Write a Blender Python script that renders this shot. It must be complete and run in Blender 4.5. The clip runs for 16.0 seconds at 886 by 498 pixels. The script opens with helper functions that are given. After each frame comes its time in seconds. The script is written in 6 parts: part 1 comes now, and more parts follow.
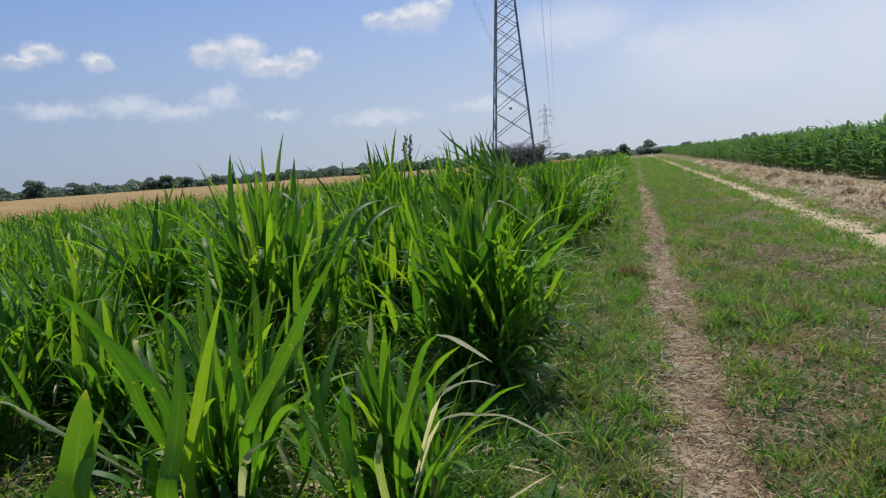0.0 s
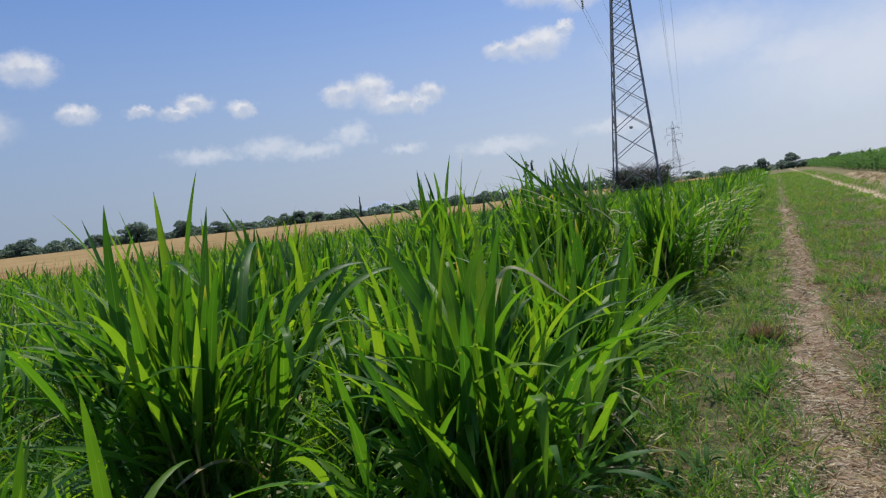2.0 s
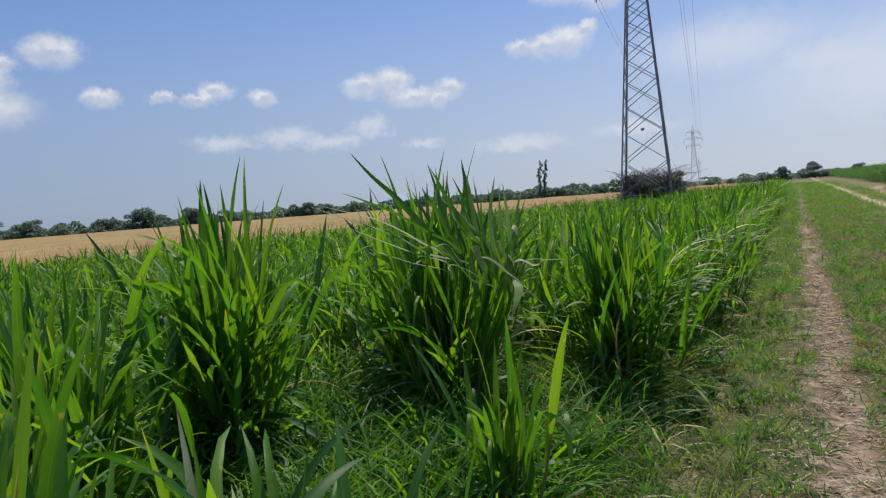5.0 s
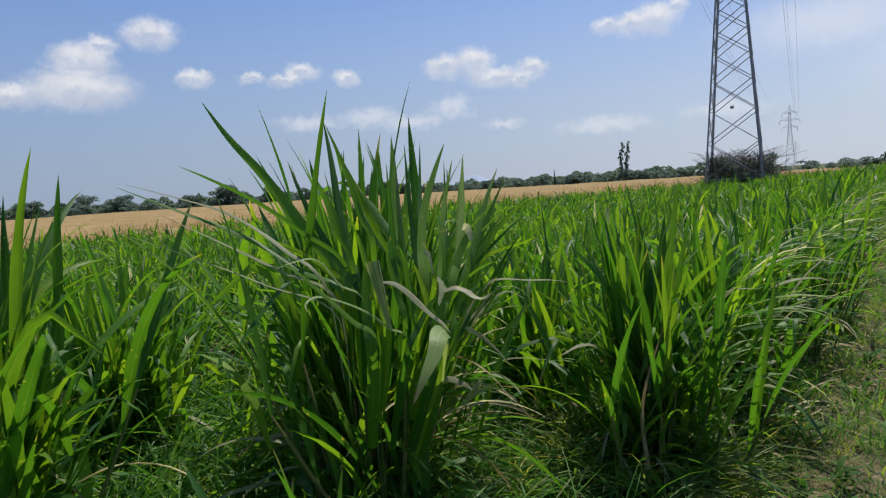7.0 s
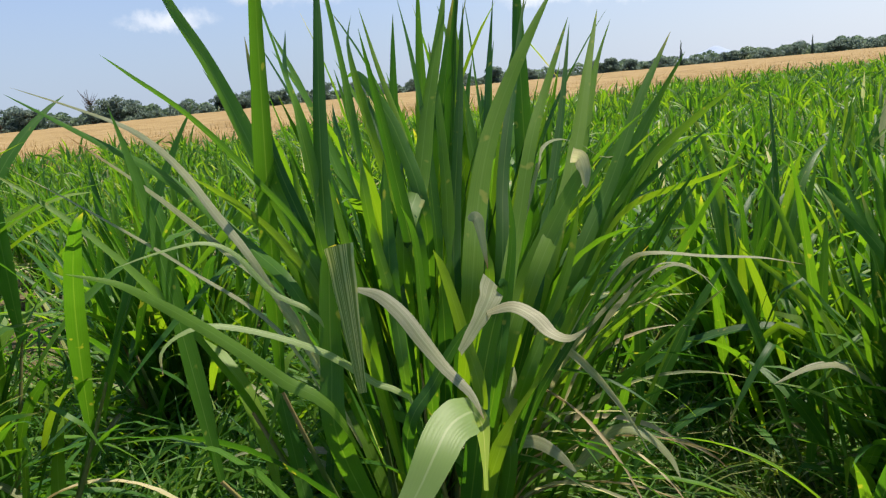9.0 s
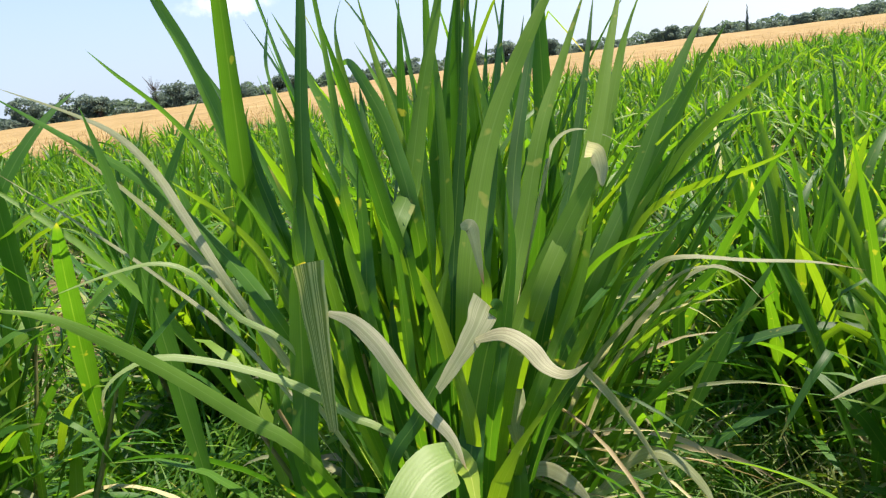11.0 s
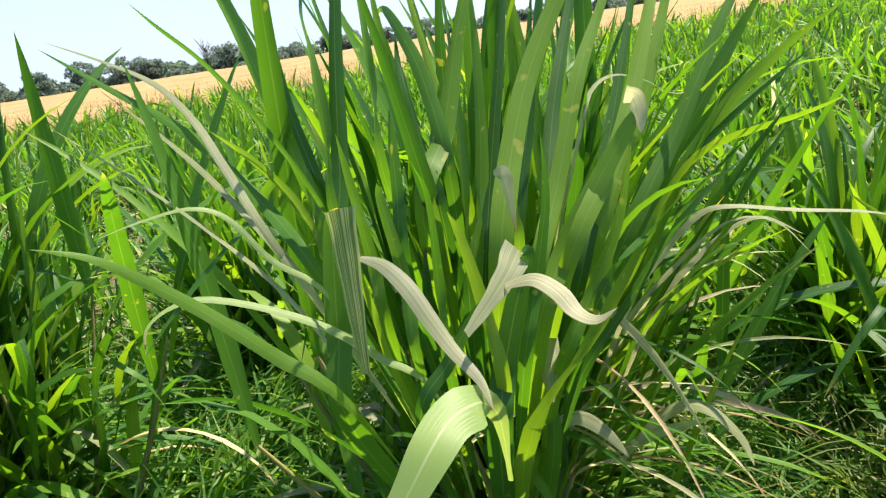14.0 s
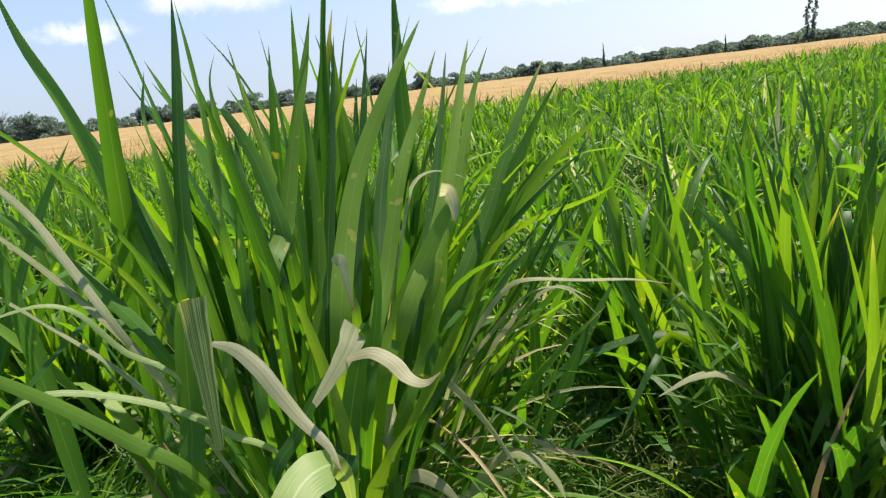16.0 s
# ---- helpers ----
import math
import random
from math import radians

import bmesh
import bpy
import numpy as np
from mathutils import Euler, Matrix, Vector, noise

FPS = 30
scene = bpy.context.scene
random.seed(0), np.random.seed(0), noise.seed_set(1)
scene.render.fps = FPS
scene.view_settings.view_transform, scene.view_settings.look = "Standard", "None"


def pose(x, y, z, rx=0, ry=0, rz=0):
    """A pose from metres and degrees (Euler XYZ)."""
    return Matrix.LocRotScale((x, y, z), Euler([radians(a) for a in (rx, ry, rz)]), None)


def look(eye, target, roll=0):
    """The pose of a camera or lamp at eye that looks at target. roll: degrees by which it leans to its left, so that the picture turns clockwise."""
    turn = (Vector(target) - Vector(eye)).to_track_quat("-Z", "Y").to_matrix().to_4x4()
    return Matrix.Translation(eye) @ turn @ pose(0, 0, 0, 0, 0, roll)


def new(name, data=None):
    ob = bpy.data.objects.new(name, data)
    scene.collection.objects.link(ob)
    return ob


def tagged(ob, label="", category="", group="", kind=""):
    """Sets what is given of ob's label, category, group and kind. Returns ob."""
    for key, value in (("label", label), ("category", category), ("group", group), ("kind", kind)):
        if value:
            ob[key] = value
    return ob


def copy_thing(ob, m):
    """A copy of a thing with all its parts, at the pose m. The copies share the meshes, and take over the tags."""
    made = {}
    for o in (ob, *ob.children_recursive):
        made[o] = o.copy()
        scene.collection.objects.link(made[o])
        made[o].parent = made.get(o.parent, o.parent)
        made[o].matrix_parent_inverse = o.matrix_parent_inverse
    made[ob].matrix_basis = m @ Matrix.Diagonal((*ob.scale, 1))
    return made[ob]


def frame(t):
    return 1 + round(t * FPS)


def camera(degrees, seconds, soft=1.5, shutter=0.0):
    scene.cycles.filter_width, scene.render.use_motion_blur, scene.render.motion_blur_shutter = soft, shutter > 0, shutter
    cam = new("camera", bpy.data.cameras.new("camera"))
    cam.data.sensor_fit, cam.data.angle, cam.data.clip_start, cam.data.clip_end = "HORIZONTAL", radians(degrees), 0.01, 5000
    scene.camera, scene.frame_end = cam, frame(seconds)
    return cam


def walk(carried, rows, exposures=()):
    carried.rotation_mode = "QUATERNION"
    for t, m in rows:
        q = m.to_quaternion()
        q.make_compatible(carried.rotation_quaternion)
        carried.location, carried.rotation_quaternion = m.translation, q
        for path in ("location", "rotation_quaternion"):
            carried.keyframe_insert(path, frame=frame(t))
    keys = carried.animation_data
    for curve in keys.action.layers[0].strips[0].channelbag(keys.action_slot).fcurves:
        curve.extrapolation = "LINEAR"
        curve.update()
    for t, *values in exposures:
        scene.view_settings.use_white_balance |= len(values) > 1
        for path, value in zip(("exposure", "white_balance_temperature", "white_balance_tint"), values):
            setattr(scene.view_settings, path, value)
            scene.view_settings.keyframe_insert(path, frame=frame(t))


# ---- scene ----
cam = camera(65.6, 16.0, soft=1.25)
PATH = [
    (0, (1.048, -0.652, 1.472), (0.445, 1.240, 1.230), -4.3),
    (0.5, (1.026, -0.060, 1.432), (0.195, 1.744, 1.202), -4.4),
    (1, (0.965, 0.372, 1.440), (0.171, 2.194, 1.213), -1.8),
    (1.5, (1.001, 0.785, 1.438), (0.171, 2.603, 1.359), -4.6),
    (2, (1.081, 1.163, 1.490), (0.146, 2.926, 1.360), -6.7),
    (2.5, (0.927, 1.689, 1.571), (0.263, 3.574, 1.508), -2.1),
    (3, (1.012, 2.413, 1.520), (0.132, 4.205, 1.395), -6.4),
    (3.5, (0.955, 2.851, 1.517), (0.155, 4.682, 1.439), -1.0),
    (3.7, (0.900, 3.050, 1.543), (0.169, 4.906, 1.407), -2.0),
    (5.8, (1.006, 5.100, 1.614), (-0.120, 6.745, 1.446), -4.6),
    (6, (0.953, 5.302, 1.614), (-0.172, 6.941, 1.395), -4.2),
    (6.5, (0.815, 5.741, 1.600), (-0.161, 7.479, 1.446), -1.6),
    (7, (0.701, 6.188, 1.565), (-0.463, 7.805, 1.388), -3.7),
    (7.5, (0.631, 6.576, 1.564), (-0.724, 8.020, 1.286), -5.9),
    (8, (0.397, 6.992, 1.528), (-0.954, 8.412, 1.131), -0.4),
    (8.5, (0.236, 7.247, 1.568), (-1.264, 8.498, 1.139), -3.3),
    (10.8, (0.091, 7.574, 1.568), (-1.590, 8.529, 1.059), -7.4),
    (11, (0.097, 7.577, 1.577), (-1.579, 8.542, 1.069), -7.6),
    (11.5, (0.100, 7.593, 1.587), (-1.518, 8.667, 1.111), -7.2),
    (12, (0.137, 7.599, 1.600), (-1.366, 8.836, 1.139), -6.4),
    (12.5, (0.141, 7.591, 1.605), (-1.258, 8.915, 1.067), -4.9),
    (13, (0.154, 7.514, 1.588), (-1.386, 8.670, 1.050), -6.7),
    (13.5, (0.136, 7.482, 1.562), (-1.527, 8.429, 0.980), -11.0),
    (14, (0.110, 7.593, 1.554), (-1.615, 8.410, 0.955), -8.7),
    (14.5, (0.122, 7.642, 1.510), (-1.595, 8.482, 0.921), -9.4),
    (15, (0.148, 7.632, 1.563), (-1.510, 8.638, 1.075), -8.0),
    (15.5, (0.135, 7.586, 1.569), (-1.426, 8.732, 1.069), -8.6),
    (16, (0.230, 7.515, 1.612), (-1.252, 8.774, 1.146), -7.2),
]
EXPOSURES = [(0, 0.01, 6500, 10), (3.7, -0.01, 6500, 10), (6, 0.01, 6500, 10), (7, 0.05, 6550, 10), (8, 0.35, 6750, 10), (8.5, 0.49, 6900, 10), (10.8, 1.15, 7250, 10), (11.5, 1.17, 7250, 10), (12, 0.97, 7250, 10), (12.5, 0.97, 7250, 10), (13, 1.12, 7250, 10), (14, 1.45, 7250, 10), (14.5, 1.61, 7250, 10), (15, 1.27, 7250, 10), (15.5, 1.07, 7250, 10), (16, 0.95, 7250, 10)]
walk(cam, [(t, look(eye, target, roll)) for t, eye, target, roll in PATH], EXPOSURES)

# ---- light ----
SUN_AZ, SUN_EL = -6.0, 65.0   # degrees: bearing from +y towards +x, height
sun = new("sun", bpy.data.lights.new("sun", "SUN"))
sun.data.energy, sun.data.angle, sun.data.color = 4.4, radians(0.6), (1.0, 0.95, 0.86)
_a, _e = radians(SUN_AZ), radians(SUN_EL)
sun.matrix_world = look((0, 0, 50), Vector((0, 0, 50)) - Vector((math.sin(_a) * math.cos(_e), math.cos(_a) * math.cos(_e), math.sin(_e))))

world = bpy.data.worlds.new("sky")
scene.world = world
world.use_nodes = True
SKY_STRENGTH = 0.11


def sky_nodes():
    nt = world.node_tree
    nt.nodes.clear()
    N, L = nt.nodes.new, nt.links.new

    def math_node(op, a, b=None, c=None):
        n = N("ShaderNodeMath")
        n.operation = op
        for i, v in enumerate((a, b, c)):
            if v is None:
                continue
            if isinstance(v, (int, float)):
                n.inputs[i].default_value = v
            else:
                L(v, n.inputs[i])
        return n.outputs[0]

    sky = N("ShaderNodeTexSky")
    sky.sky_type, sky.sun_disc = "NISHITA", False
    sky.sun_elevation, sky.sun_rotation = _e, _a
    sky.air_density, sky.dust_density, sky.ozone_density, sky.altitude = 1.0, 0.6, 2.0, 50
    tc = N("ShaderNodeTexCoord")
    sep = N("ShaderNodeSeparateXYZ")
    L(tc.outputs["Generated"], sep.inputs[0])
    az = math_node("MULTIPLY", math_node("ARCTAN2", sep.outputs[0], sep.outputs[1]), 57.2958)
    el = math_node("MULTIPLY", math_node("ARCSINE", sep.outputs[2]), 57.2958)
    comb = N("ShaderNodeCombineXYZ")
    L(az, comb.inputs[0])
    L(el, comb.inputs[1])

    def noise_at(scale, detail, rough):
        n = N("ShaderNodeTexNoise")
        n.inputs["Scale"].default_value, n.inputs["Detail"].default_value, n.inputs["Roughness"].default_value = scale, detail, rough
        L(comb.outputs[0], n.inputs["Vector"])
        return n

    puff = noise_at(1.0, 6.0, 0.6)

    def shift(amount):
        v = N("ShaderNodeVectorMath")
        v.operation = "SUBTRACT"
        L(puff.outputs["Color"], v.inputs[0])
        v.inputs[1].default_value = (0.5, 0.5, 0.5)
        s = N("ShaderNodeVectorMath")
        s.operation = "MULTIPLY_ADD"
        L(v.outputs[0], s.inputs[0])
        s.inputs[1].default_value = amount
        L(comb.outputs[0], s.inputs[2])
        return s.outputs[0]

    fluff = noise_at(3.2, 5.0, 0.6)

    def finer(v, amount):
        d = N("ShaderNodeVectorMath")
        d.operation = "SUBTRACT"
        L(fluff.outputs["Color"], d.inputs[0])
        d.inputs[1].default_value = (0.5, 0.5, 0.5)
        q = N("ShaderNodeVectorMath")
        q.operation = "MULTIPLY_ADD"
        L(d.outputs[0], q.inputs[0])
        q.inputs[1].default_value = amount
        L(v, q.inputs[2])
        return q.outputs[0]

    def lobes(items, where):
        best = None
        for a, e, ra, re in items:
            d = N("ShaderNodeVectorMath")
            d.operation = "SUBTRACT"
            L(where, d.inputs[0])
            d.inputs[1].default_value = (a, e, 0)
            q = N("ShaderNodeVectorMath")
            q.operation = "MULTIPLY"
            L(d.outputs[0], q.inputs[0])
            q.inputs[1].default_value = (1 / ra, 1 / re, 0)
            ln = N("ShaderNodeVectorMath")
            ln.operation = "LENGTH"
            L(q.outputs[0], ln.inputs[0])
            v = math_node("SUBTRACT", 1.0, ln.outputs["Value"])
            best = v if best is None else math_node("MAXIMUM", best, v)
        return best

    def smooth(v, lo, hi, top):
        m = N("ShaderNodeMapRange")
        m.interpolation_type = "SMOOTHSTEP"
        L(v, m.inputs["Value"])
        m.inputs["From Min"].default_value, m.inputs["From Max"].default_value = lo, hi
        m.inputs["To Min"].default_value, m.inputs["To Max"].default_value = 0.0, top
        return m.outputs["Result"]

    heaps = [
        (-19.6, 11.6, 2.0, 1.0), (-17.8, 11.8, 1.9, 1.3), (-21.6, 11.7, 1.3, 0.7), (-16.2, 12.6, 0.9, 0.7),
        (-17.5, 15.6, 3.0, 1.2), (-14.8, 14.6, 1.8, 1.0),
        (-34.6, 9.7, 1.9, 1.1), (-32.4, 9.9, 1.9, 1.2), (-30.6, 8.6, 2.4, 0.9), (-27.5, 9.1, 1.3, 0.9), (-28.6, 8.2, 1.2, 0.6),
        (-46.3, 9.8, 1.5, 0.8), (-47.6, 9.2, 1.5, 0.6), (-42.6, 9.2, 1.2, 0.8), (-50.2, 9.5, 1.2, 0.5), (-54.4, 9.5, 1.5, 0.8),
        (-57.3, 12.7, 2.2, 1.2), (-60.8, 11.8, 1.4, 0.8), (-62.2, 10.7, 2.4, 1.4), (-62.5, 8.7, 4.2, 1.6), (-67.0, 8.2, 2.6, 1.0),
    ]
    veils = [
        (-46.0, 5.9, 3.4, 0.9), (-41.0, 6.1, 3.4, 1.1), (-34.2, 6.6, 2.2, 1.2), (-37.8, 5.6, 4.0, 0.9), (-30.0, 4.9, 2.0, 0.6),
        (-22.0, 4.2, 5.0, 0.9), (-13.0, 4.6, 4.0, 0.9), (1.2, 8.0, 7.0, 2.4), (6.0, 7.0, 14.0, 5.0), (18.0, 8.0, 20.0, 8.0), (-6.0, 10.0, 9.0, 3.0), (-74.0, 6.6, 4.0, 1.0),
    ]
    where = finer(shift((2.0, 1.3, 0)), (0.5, 0.35, 0))
    body = lobes([(a, e, ra * 1.17, re * 1.2) for a, e, ra, re in heaps], where)
    above = lobes([(a, e + 0.45, ra * 1.17, re * 1.2) for a, e, ra, re in heaps], where)
    lit = math_node("SUBTRACT", above, body)
    solid = math_node("MULTIPLY", smooth(body, -0.05, 0.66, 0.86), math_node("ADD", 0.62, smooth(lit, -0.4, 0.15, 0.38)))
    thin = smooth(lobes(veils, shift((4.0, 1.8, 0))), -0.05, 0.95, 0.58)
    fine = noise_at(0.7, 4.0, 0.5)
    tone = N("ShaderNodeValToRGB")
    tone.color_ramp.elements[0].color, tone.color_ramp.elements[0].position = (5.5, 5.8, 6.5, 1), 0.30
    tone.color_ramp.elements[1].color, tone.color_ramp.elements[1].position = (7.5, 7.5, 7.7, 1), 0.72
    L(math_node("ADD", fine.outputs["Fac"], math_node("MULTIPLY", lit, 0.5)), tone.inputs["Fac"])
    tint = N("ShaderNodeMix")
    tint.data_type, tint.blend_type = "RGBA", "MULTIPLY"
    tint.inputs[0].default_value = 1.0
    L(sky.outputs[0], tint.inputs[6])
    tint.inputs[7].default_value = (0.62, 0.79, 1.08, 1)
    haze = N("ShaderNodeMix")
    haze.data_type = "RGBA"
    L(smooth(math_node("MULTIPLY", el, -1.0), -24.0, 1.0, 0.88), haze.inputs[0])
    L(tint.outputs[2], haze.inputs[6])
    side = N("ShaderNodeMix")
    side.data_type = "RGBA"
    L(smooth(az, -75.0, 25.0, 1.0), side.inputs[0])
    side.inputs[6].default_value, side.inputs[7].default_value = (2.65, 3.3, 4.55, 1), (5.5, 5.9, 6.8, 1)
    L(side.outputs[2], haze.inputs[7])
    m1 = N("ShaderNodeMix")
    m1.data_type = "RGBA"
    L(thin, m1.inputs[0])
    L(haze.outputs[2], m1.inputs[6])
    m1.inputs[7].default_value = (6.6, 6.9, 7.5, 1)
    m2 = N("ShaderNodeMix")
    m2.data_type = "RGBA"
    L(solid, m2.inputs[0])
    L(m1.outputs[2], m2.inputs[6])
    L(tone.outputs["Color"], m2.inputs[7])
    bg = N("ShaderNodeBackground")
    bg.inputs["Strength"].default_value = SKY_STRENGTH
    L(m2.outputs[2], bg.inputs["Color"])
    out = N("ShaderNodeOutputWorld")
    L(bg.outputs[0], out.inputs["Surface"])


sky_nodes()

# ---- materials ----


def material(name):
    m = bpy.data.materials.new(name)
    m.use_nodes = True
    nt = m.node_tree
    nt.nodes.clear()
    return m, nt, nt.nodes.new, nt.links.new


def noise_node(nt, vec, scale, detail=4.0, rough=0.55):
    n = nt.nodes.new("ShaderNodeTexNoise")
    n.inputs["Scale"].default_value, n.inputs["Detail"].default_value, n.inputs["Roughness"].default_value = scale, detail, rough
    if vec is not None:
        nt.links.new(vec, n.inputs["Vector"])
    return n


def ramp_node(nt, fac, stops):
    r = nt.nodes.new("ShaderNodeValToRGB")
    els = r.color_ramp.elements
    while len(els) < len(stops):
        els.new(0.5)
    for e, (p, c) in zip(els, stops):
        e.position, e.color = p, (*c, 1)
    nt.links.new(fac, r.inputs["Fac"])
    return r


def mix_rgb(nt, fac, a, b, blend="MIX"):
    m = nt.nodes.new("ShaderNodeMix")
    m.data_type, m.blend_type = "RGBA", blend
    for sock, v in ((0, fac), (6, a), (7, b)):
        if isinstance(v, (int, float)):
            m.inputs[sock].default_value = v
        elif isinstance(v, tuple):
            m.inputs[sock].default_value = (*v, 1)
        else:
            nt.links.new(v, m.inputs[sock])
    return m.outputs[2]


def num(nt, op, a, b=None, c=None):
    n = nt.nodes.new("ShaderNodeMath")
    n.operation = op
    for i, v in enumerate((a, b, c)):
        if v is None:
            continue
        if isinstance(v, (int, float)):
            n.inputs[i].default_value = v
        else:
            nt.links.new(v, n.inputs[i])
    return n.outputs[0]


def span(nt, v, lo, hi, a=0.0, b=1.0):
    m = nt.nodes.new("ShaderNodeMapRange")
    m.interpolation_type = "SMOOTHSTEP"
    nt.links.new(v, m.inputs["Value"])
    for k, x in (("From Min", lo), ("From Max", hi), ("To Min", a), ("To Max", b)):
        m.inputs[k].default_value = x
    return m.outputs["Result"]


def random_value(nt):
    """One number for each piece: by its object and by its island."""
    g = nt.nodes.new("ShaderNodeNewGeometry")
    o = nt.nodes.new("ShaderNodeObjectInfo")
    return num(nt, "FRACT", num(nt, "ADD", g.outputs["Random Per Island"], num(nt, "MULTIPLY", o.outputs["Random"], 7.31)))


def blade_material(name, shades, glow, through_part=0.4, rough=0.42, tip=(0.36, 0.26, 0.12), tip_from=0.9, rib=(0.24, 0.36, 0.12), rib_part=0.55, veins=11.0, vein_part=0.22, spots=True, patch=None, vein_gain=(1.5, 1.35, 1.3), gloss=0.4, uneven_by=1.6):
    """A grass blade: shade by piece, pale midrib, parallel veins, dry tip; light passes through it."""
    m, nt, N, L = material(name)
    rnd = random_value(nt)
    uv = N("ShaderNodeUVMap")
    sep = N("ShaderNodeSeparateXYZ")
    L(uv.outputs[0], sep.inputs[0])
    u, v = sep.outputs[0], sep.outputs[1]
    base = ramp_node(nt, rnd, shades).outputs["Color"]
    geo = N("ShaderNodeNewGeometry")
    big = noise_node(nt, geo.outputs["Position"], 9.0, 3)
    base = mix_rgb(nt, span(nt, big.outputs["Fac"], 0.35, 0.7, 0.0, 0.5), base, mix_rgb(nt, 1.0, base, (0.72, 0.80, 0.6), "MULTIPLY"))
    uneven = num(nt, "MULTIPLY", num(nt, "SINE", num(nt, "ADD", num(nt, "MULTIPLY", u, 17.0), num(nt, "MULTIPLY", rnd, 40.0))), uneven_by)
    vein = num(nt, "MULTIPLY_ADD", num(nt, "SINE", num(nt, "MULTIPLY_ADD", u, veins * 6.2832, uneven)), 0.5, 0.5)
    base = mix_rgb(nt, num(nt, "MULTIPLY", vein, vein_part), base, mix_rgb(nt, 1.0, base, vein_gain, "MULTIPLY"))
    if patch is not None:
        pn = noise_node(nt, geo.outputs["Position"], 1.7, 5, 0.65)
        base = mix_rgb(nt, span(nt, pn.outputs["Fac"], 0.48, 0.62, 0.0, 0.45), base, patch)
    mid = num(nt, "ABSOLUTE", num(nt, "SUBTRACT", u, 0.5))
    ribf = num(nt, "MULTIPLY", span(nt, mid, 0.012, 0.045, rib_part, 0.0), span(nt, v, 0.55, 0.95, 1.0, 0.15))
    base = mix_rgb(nt, ribf, base, rib)
    if spots:
        sp = noise_node(nt, geo.outputs["Position"], 26.0, 2)
        base = mix_rgb(nt, span(nt, sp.outputs["Fac"], 0.67, 0.74, 0.0, 0.5), base, (0.40, 0.36, 0.09))
    dry_at = num(nt, "ADD", num(nt, "MULTIPLY", num(nt, "FRACT", num(nt, "MULTIPLY", rnd, 13.7)), 0.45), num(nt, "MULTIPLY", v, 1.0))
    dryf = span(nt, dry_at, tip_from + 0.32, tip_from + 0.5)
    base = mix_rgb(nt, dryf, base, tip)
    p = N("ShaderNodeBsdfPrincipled")
    L(base, p.inputs["Base Color"])
    p.inputs["Roughness"].default_value = rough
    p.inputs["Specular IOR Level"].default_value = gloss
    bump = N("ShaderNodeBump")
    bump.inputs["Strength"].default_value, bump.inputs["Distance"].default_value = 0.15, 0.001
    L(vein, bump.inputs["Height"])
    L(bump.outputs[0], p.inputs["Normal"])
    t = N("ShaderNodeBsdfTranslucent")
    L(mix_rgb(nt, 1.0, base, glow, "MULTIPLY"), t.inputs["Color"])
    mx = N("ShaderNodeMixShader")
    mx.inputs[0].default_value = through_part
    L(p.outputs[0], mx.inputs[1])
    L(t.outputs[0], mx.inputs[2])
    out = N("ShaderNodeOutputMaterial")
    L(mx.outputs[0], out.inputs["Surface"])
    return m


GREENS = [(0.0, (0.024, 0.084, 0.018)), (0.35, (0.043, 0.128, 0.020)), (0.7, (0.076, 0.178, 0.023)), (1.0, (0.140, 0.240, 0.030))]
LEAF = blade_material("green_blade", GREENS, (3.3, 3.1, 0.75), 0.37, 0.46, tip=(0.38, 0.31, 0.10), tip_from=0.97, gloss=0.25, rib_part=0.22)
PALE = blade_material("pale_blade", [(0.0, (0.38, 0.42, 0.22)), (0.5, (0.49, 0.49, 0.31)), (1.0, (0.56, 0.53, 0.38))], (1.45, 1.38, 1.0), 0.58, 0.48, tip=(0.36, 0.19, 0.08), tip_from=0.92, rib=(0.50, 0.55, 0.34), veins=9.0, vein_part=0.6, spots=False, vein_gain=(0.52, 0.58, 0.42), gloss=0.3, uneven_by=4.0)
WITHERED = blade_material("withered_blade_end", [(0.0, (0.50, 0.49, 0.30)), (1.0, (0.62, 0.58, 0.40))], (1.4, 1.3, 0.9), 0.45, 0.5, tip=(0.36, 0.18, 0.07), tip_from=0.62, rib=(0.30, 0.26, 0.15), rib_part=0.5, veins=7.0, vein_part=0.8, spots=True, vein_gain=(0.55, 0.52, 0.46), gloss=0.3, uneven_by=4.0)
STRIPED = blade_material("striped_withered_blade", [(0.0, (0.62, 0.62, 0.34)), (1.0, (0.68, 0.67, 0.38))], (1.5, 1.45, 1.0), 0.7, 0.55, tip=(0.45, 0.27, 0.15), tip_from=0.86, rib_part=0.0, veins=5.0, vein_part=1.0, spots=False, vein_gain=(0.30, 0.42, 0.20), gloss=0.2, uneven_by=4.5)
BROAD = blade_material("light_green_blade", [(0.0, (0.25, 0.36, 0.11)), (1.0, (0.31, 0.41, 0.15))], (1.8, 1.7, 0.9), 0.46, 0.5, rib=(0.5, 0.55, 0.3), vein_part=0.08)
DRY = blade_material("dry_blade", [(0.0, (0.30, 0.23, 0.12)), (0.5, (0.42, 0.34, 0.19)), (1.0, (0.50, 0.45, 0.26))], (1.1, 1.0, 0.75), 0.25, 0.6, tip=(0.30, 0.17, 0.08), tip_from=0.85, rib=(0.5, 0.45, 0.3), spots=False)
STEM = blade_material("grass_stem", [(0.0, (0.07, 0.12, 0.03)), (0.6, (0.12, 0.18, 0.05)), (1.0, (0.30, 0.26, 0.10))], (1.2, 1.1, 0.8), 0.1, 0.5, rib_part=0.0, spots=False)
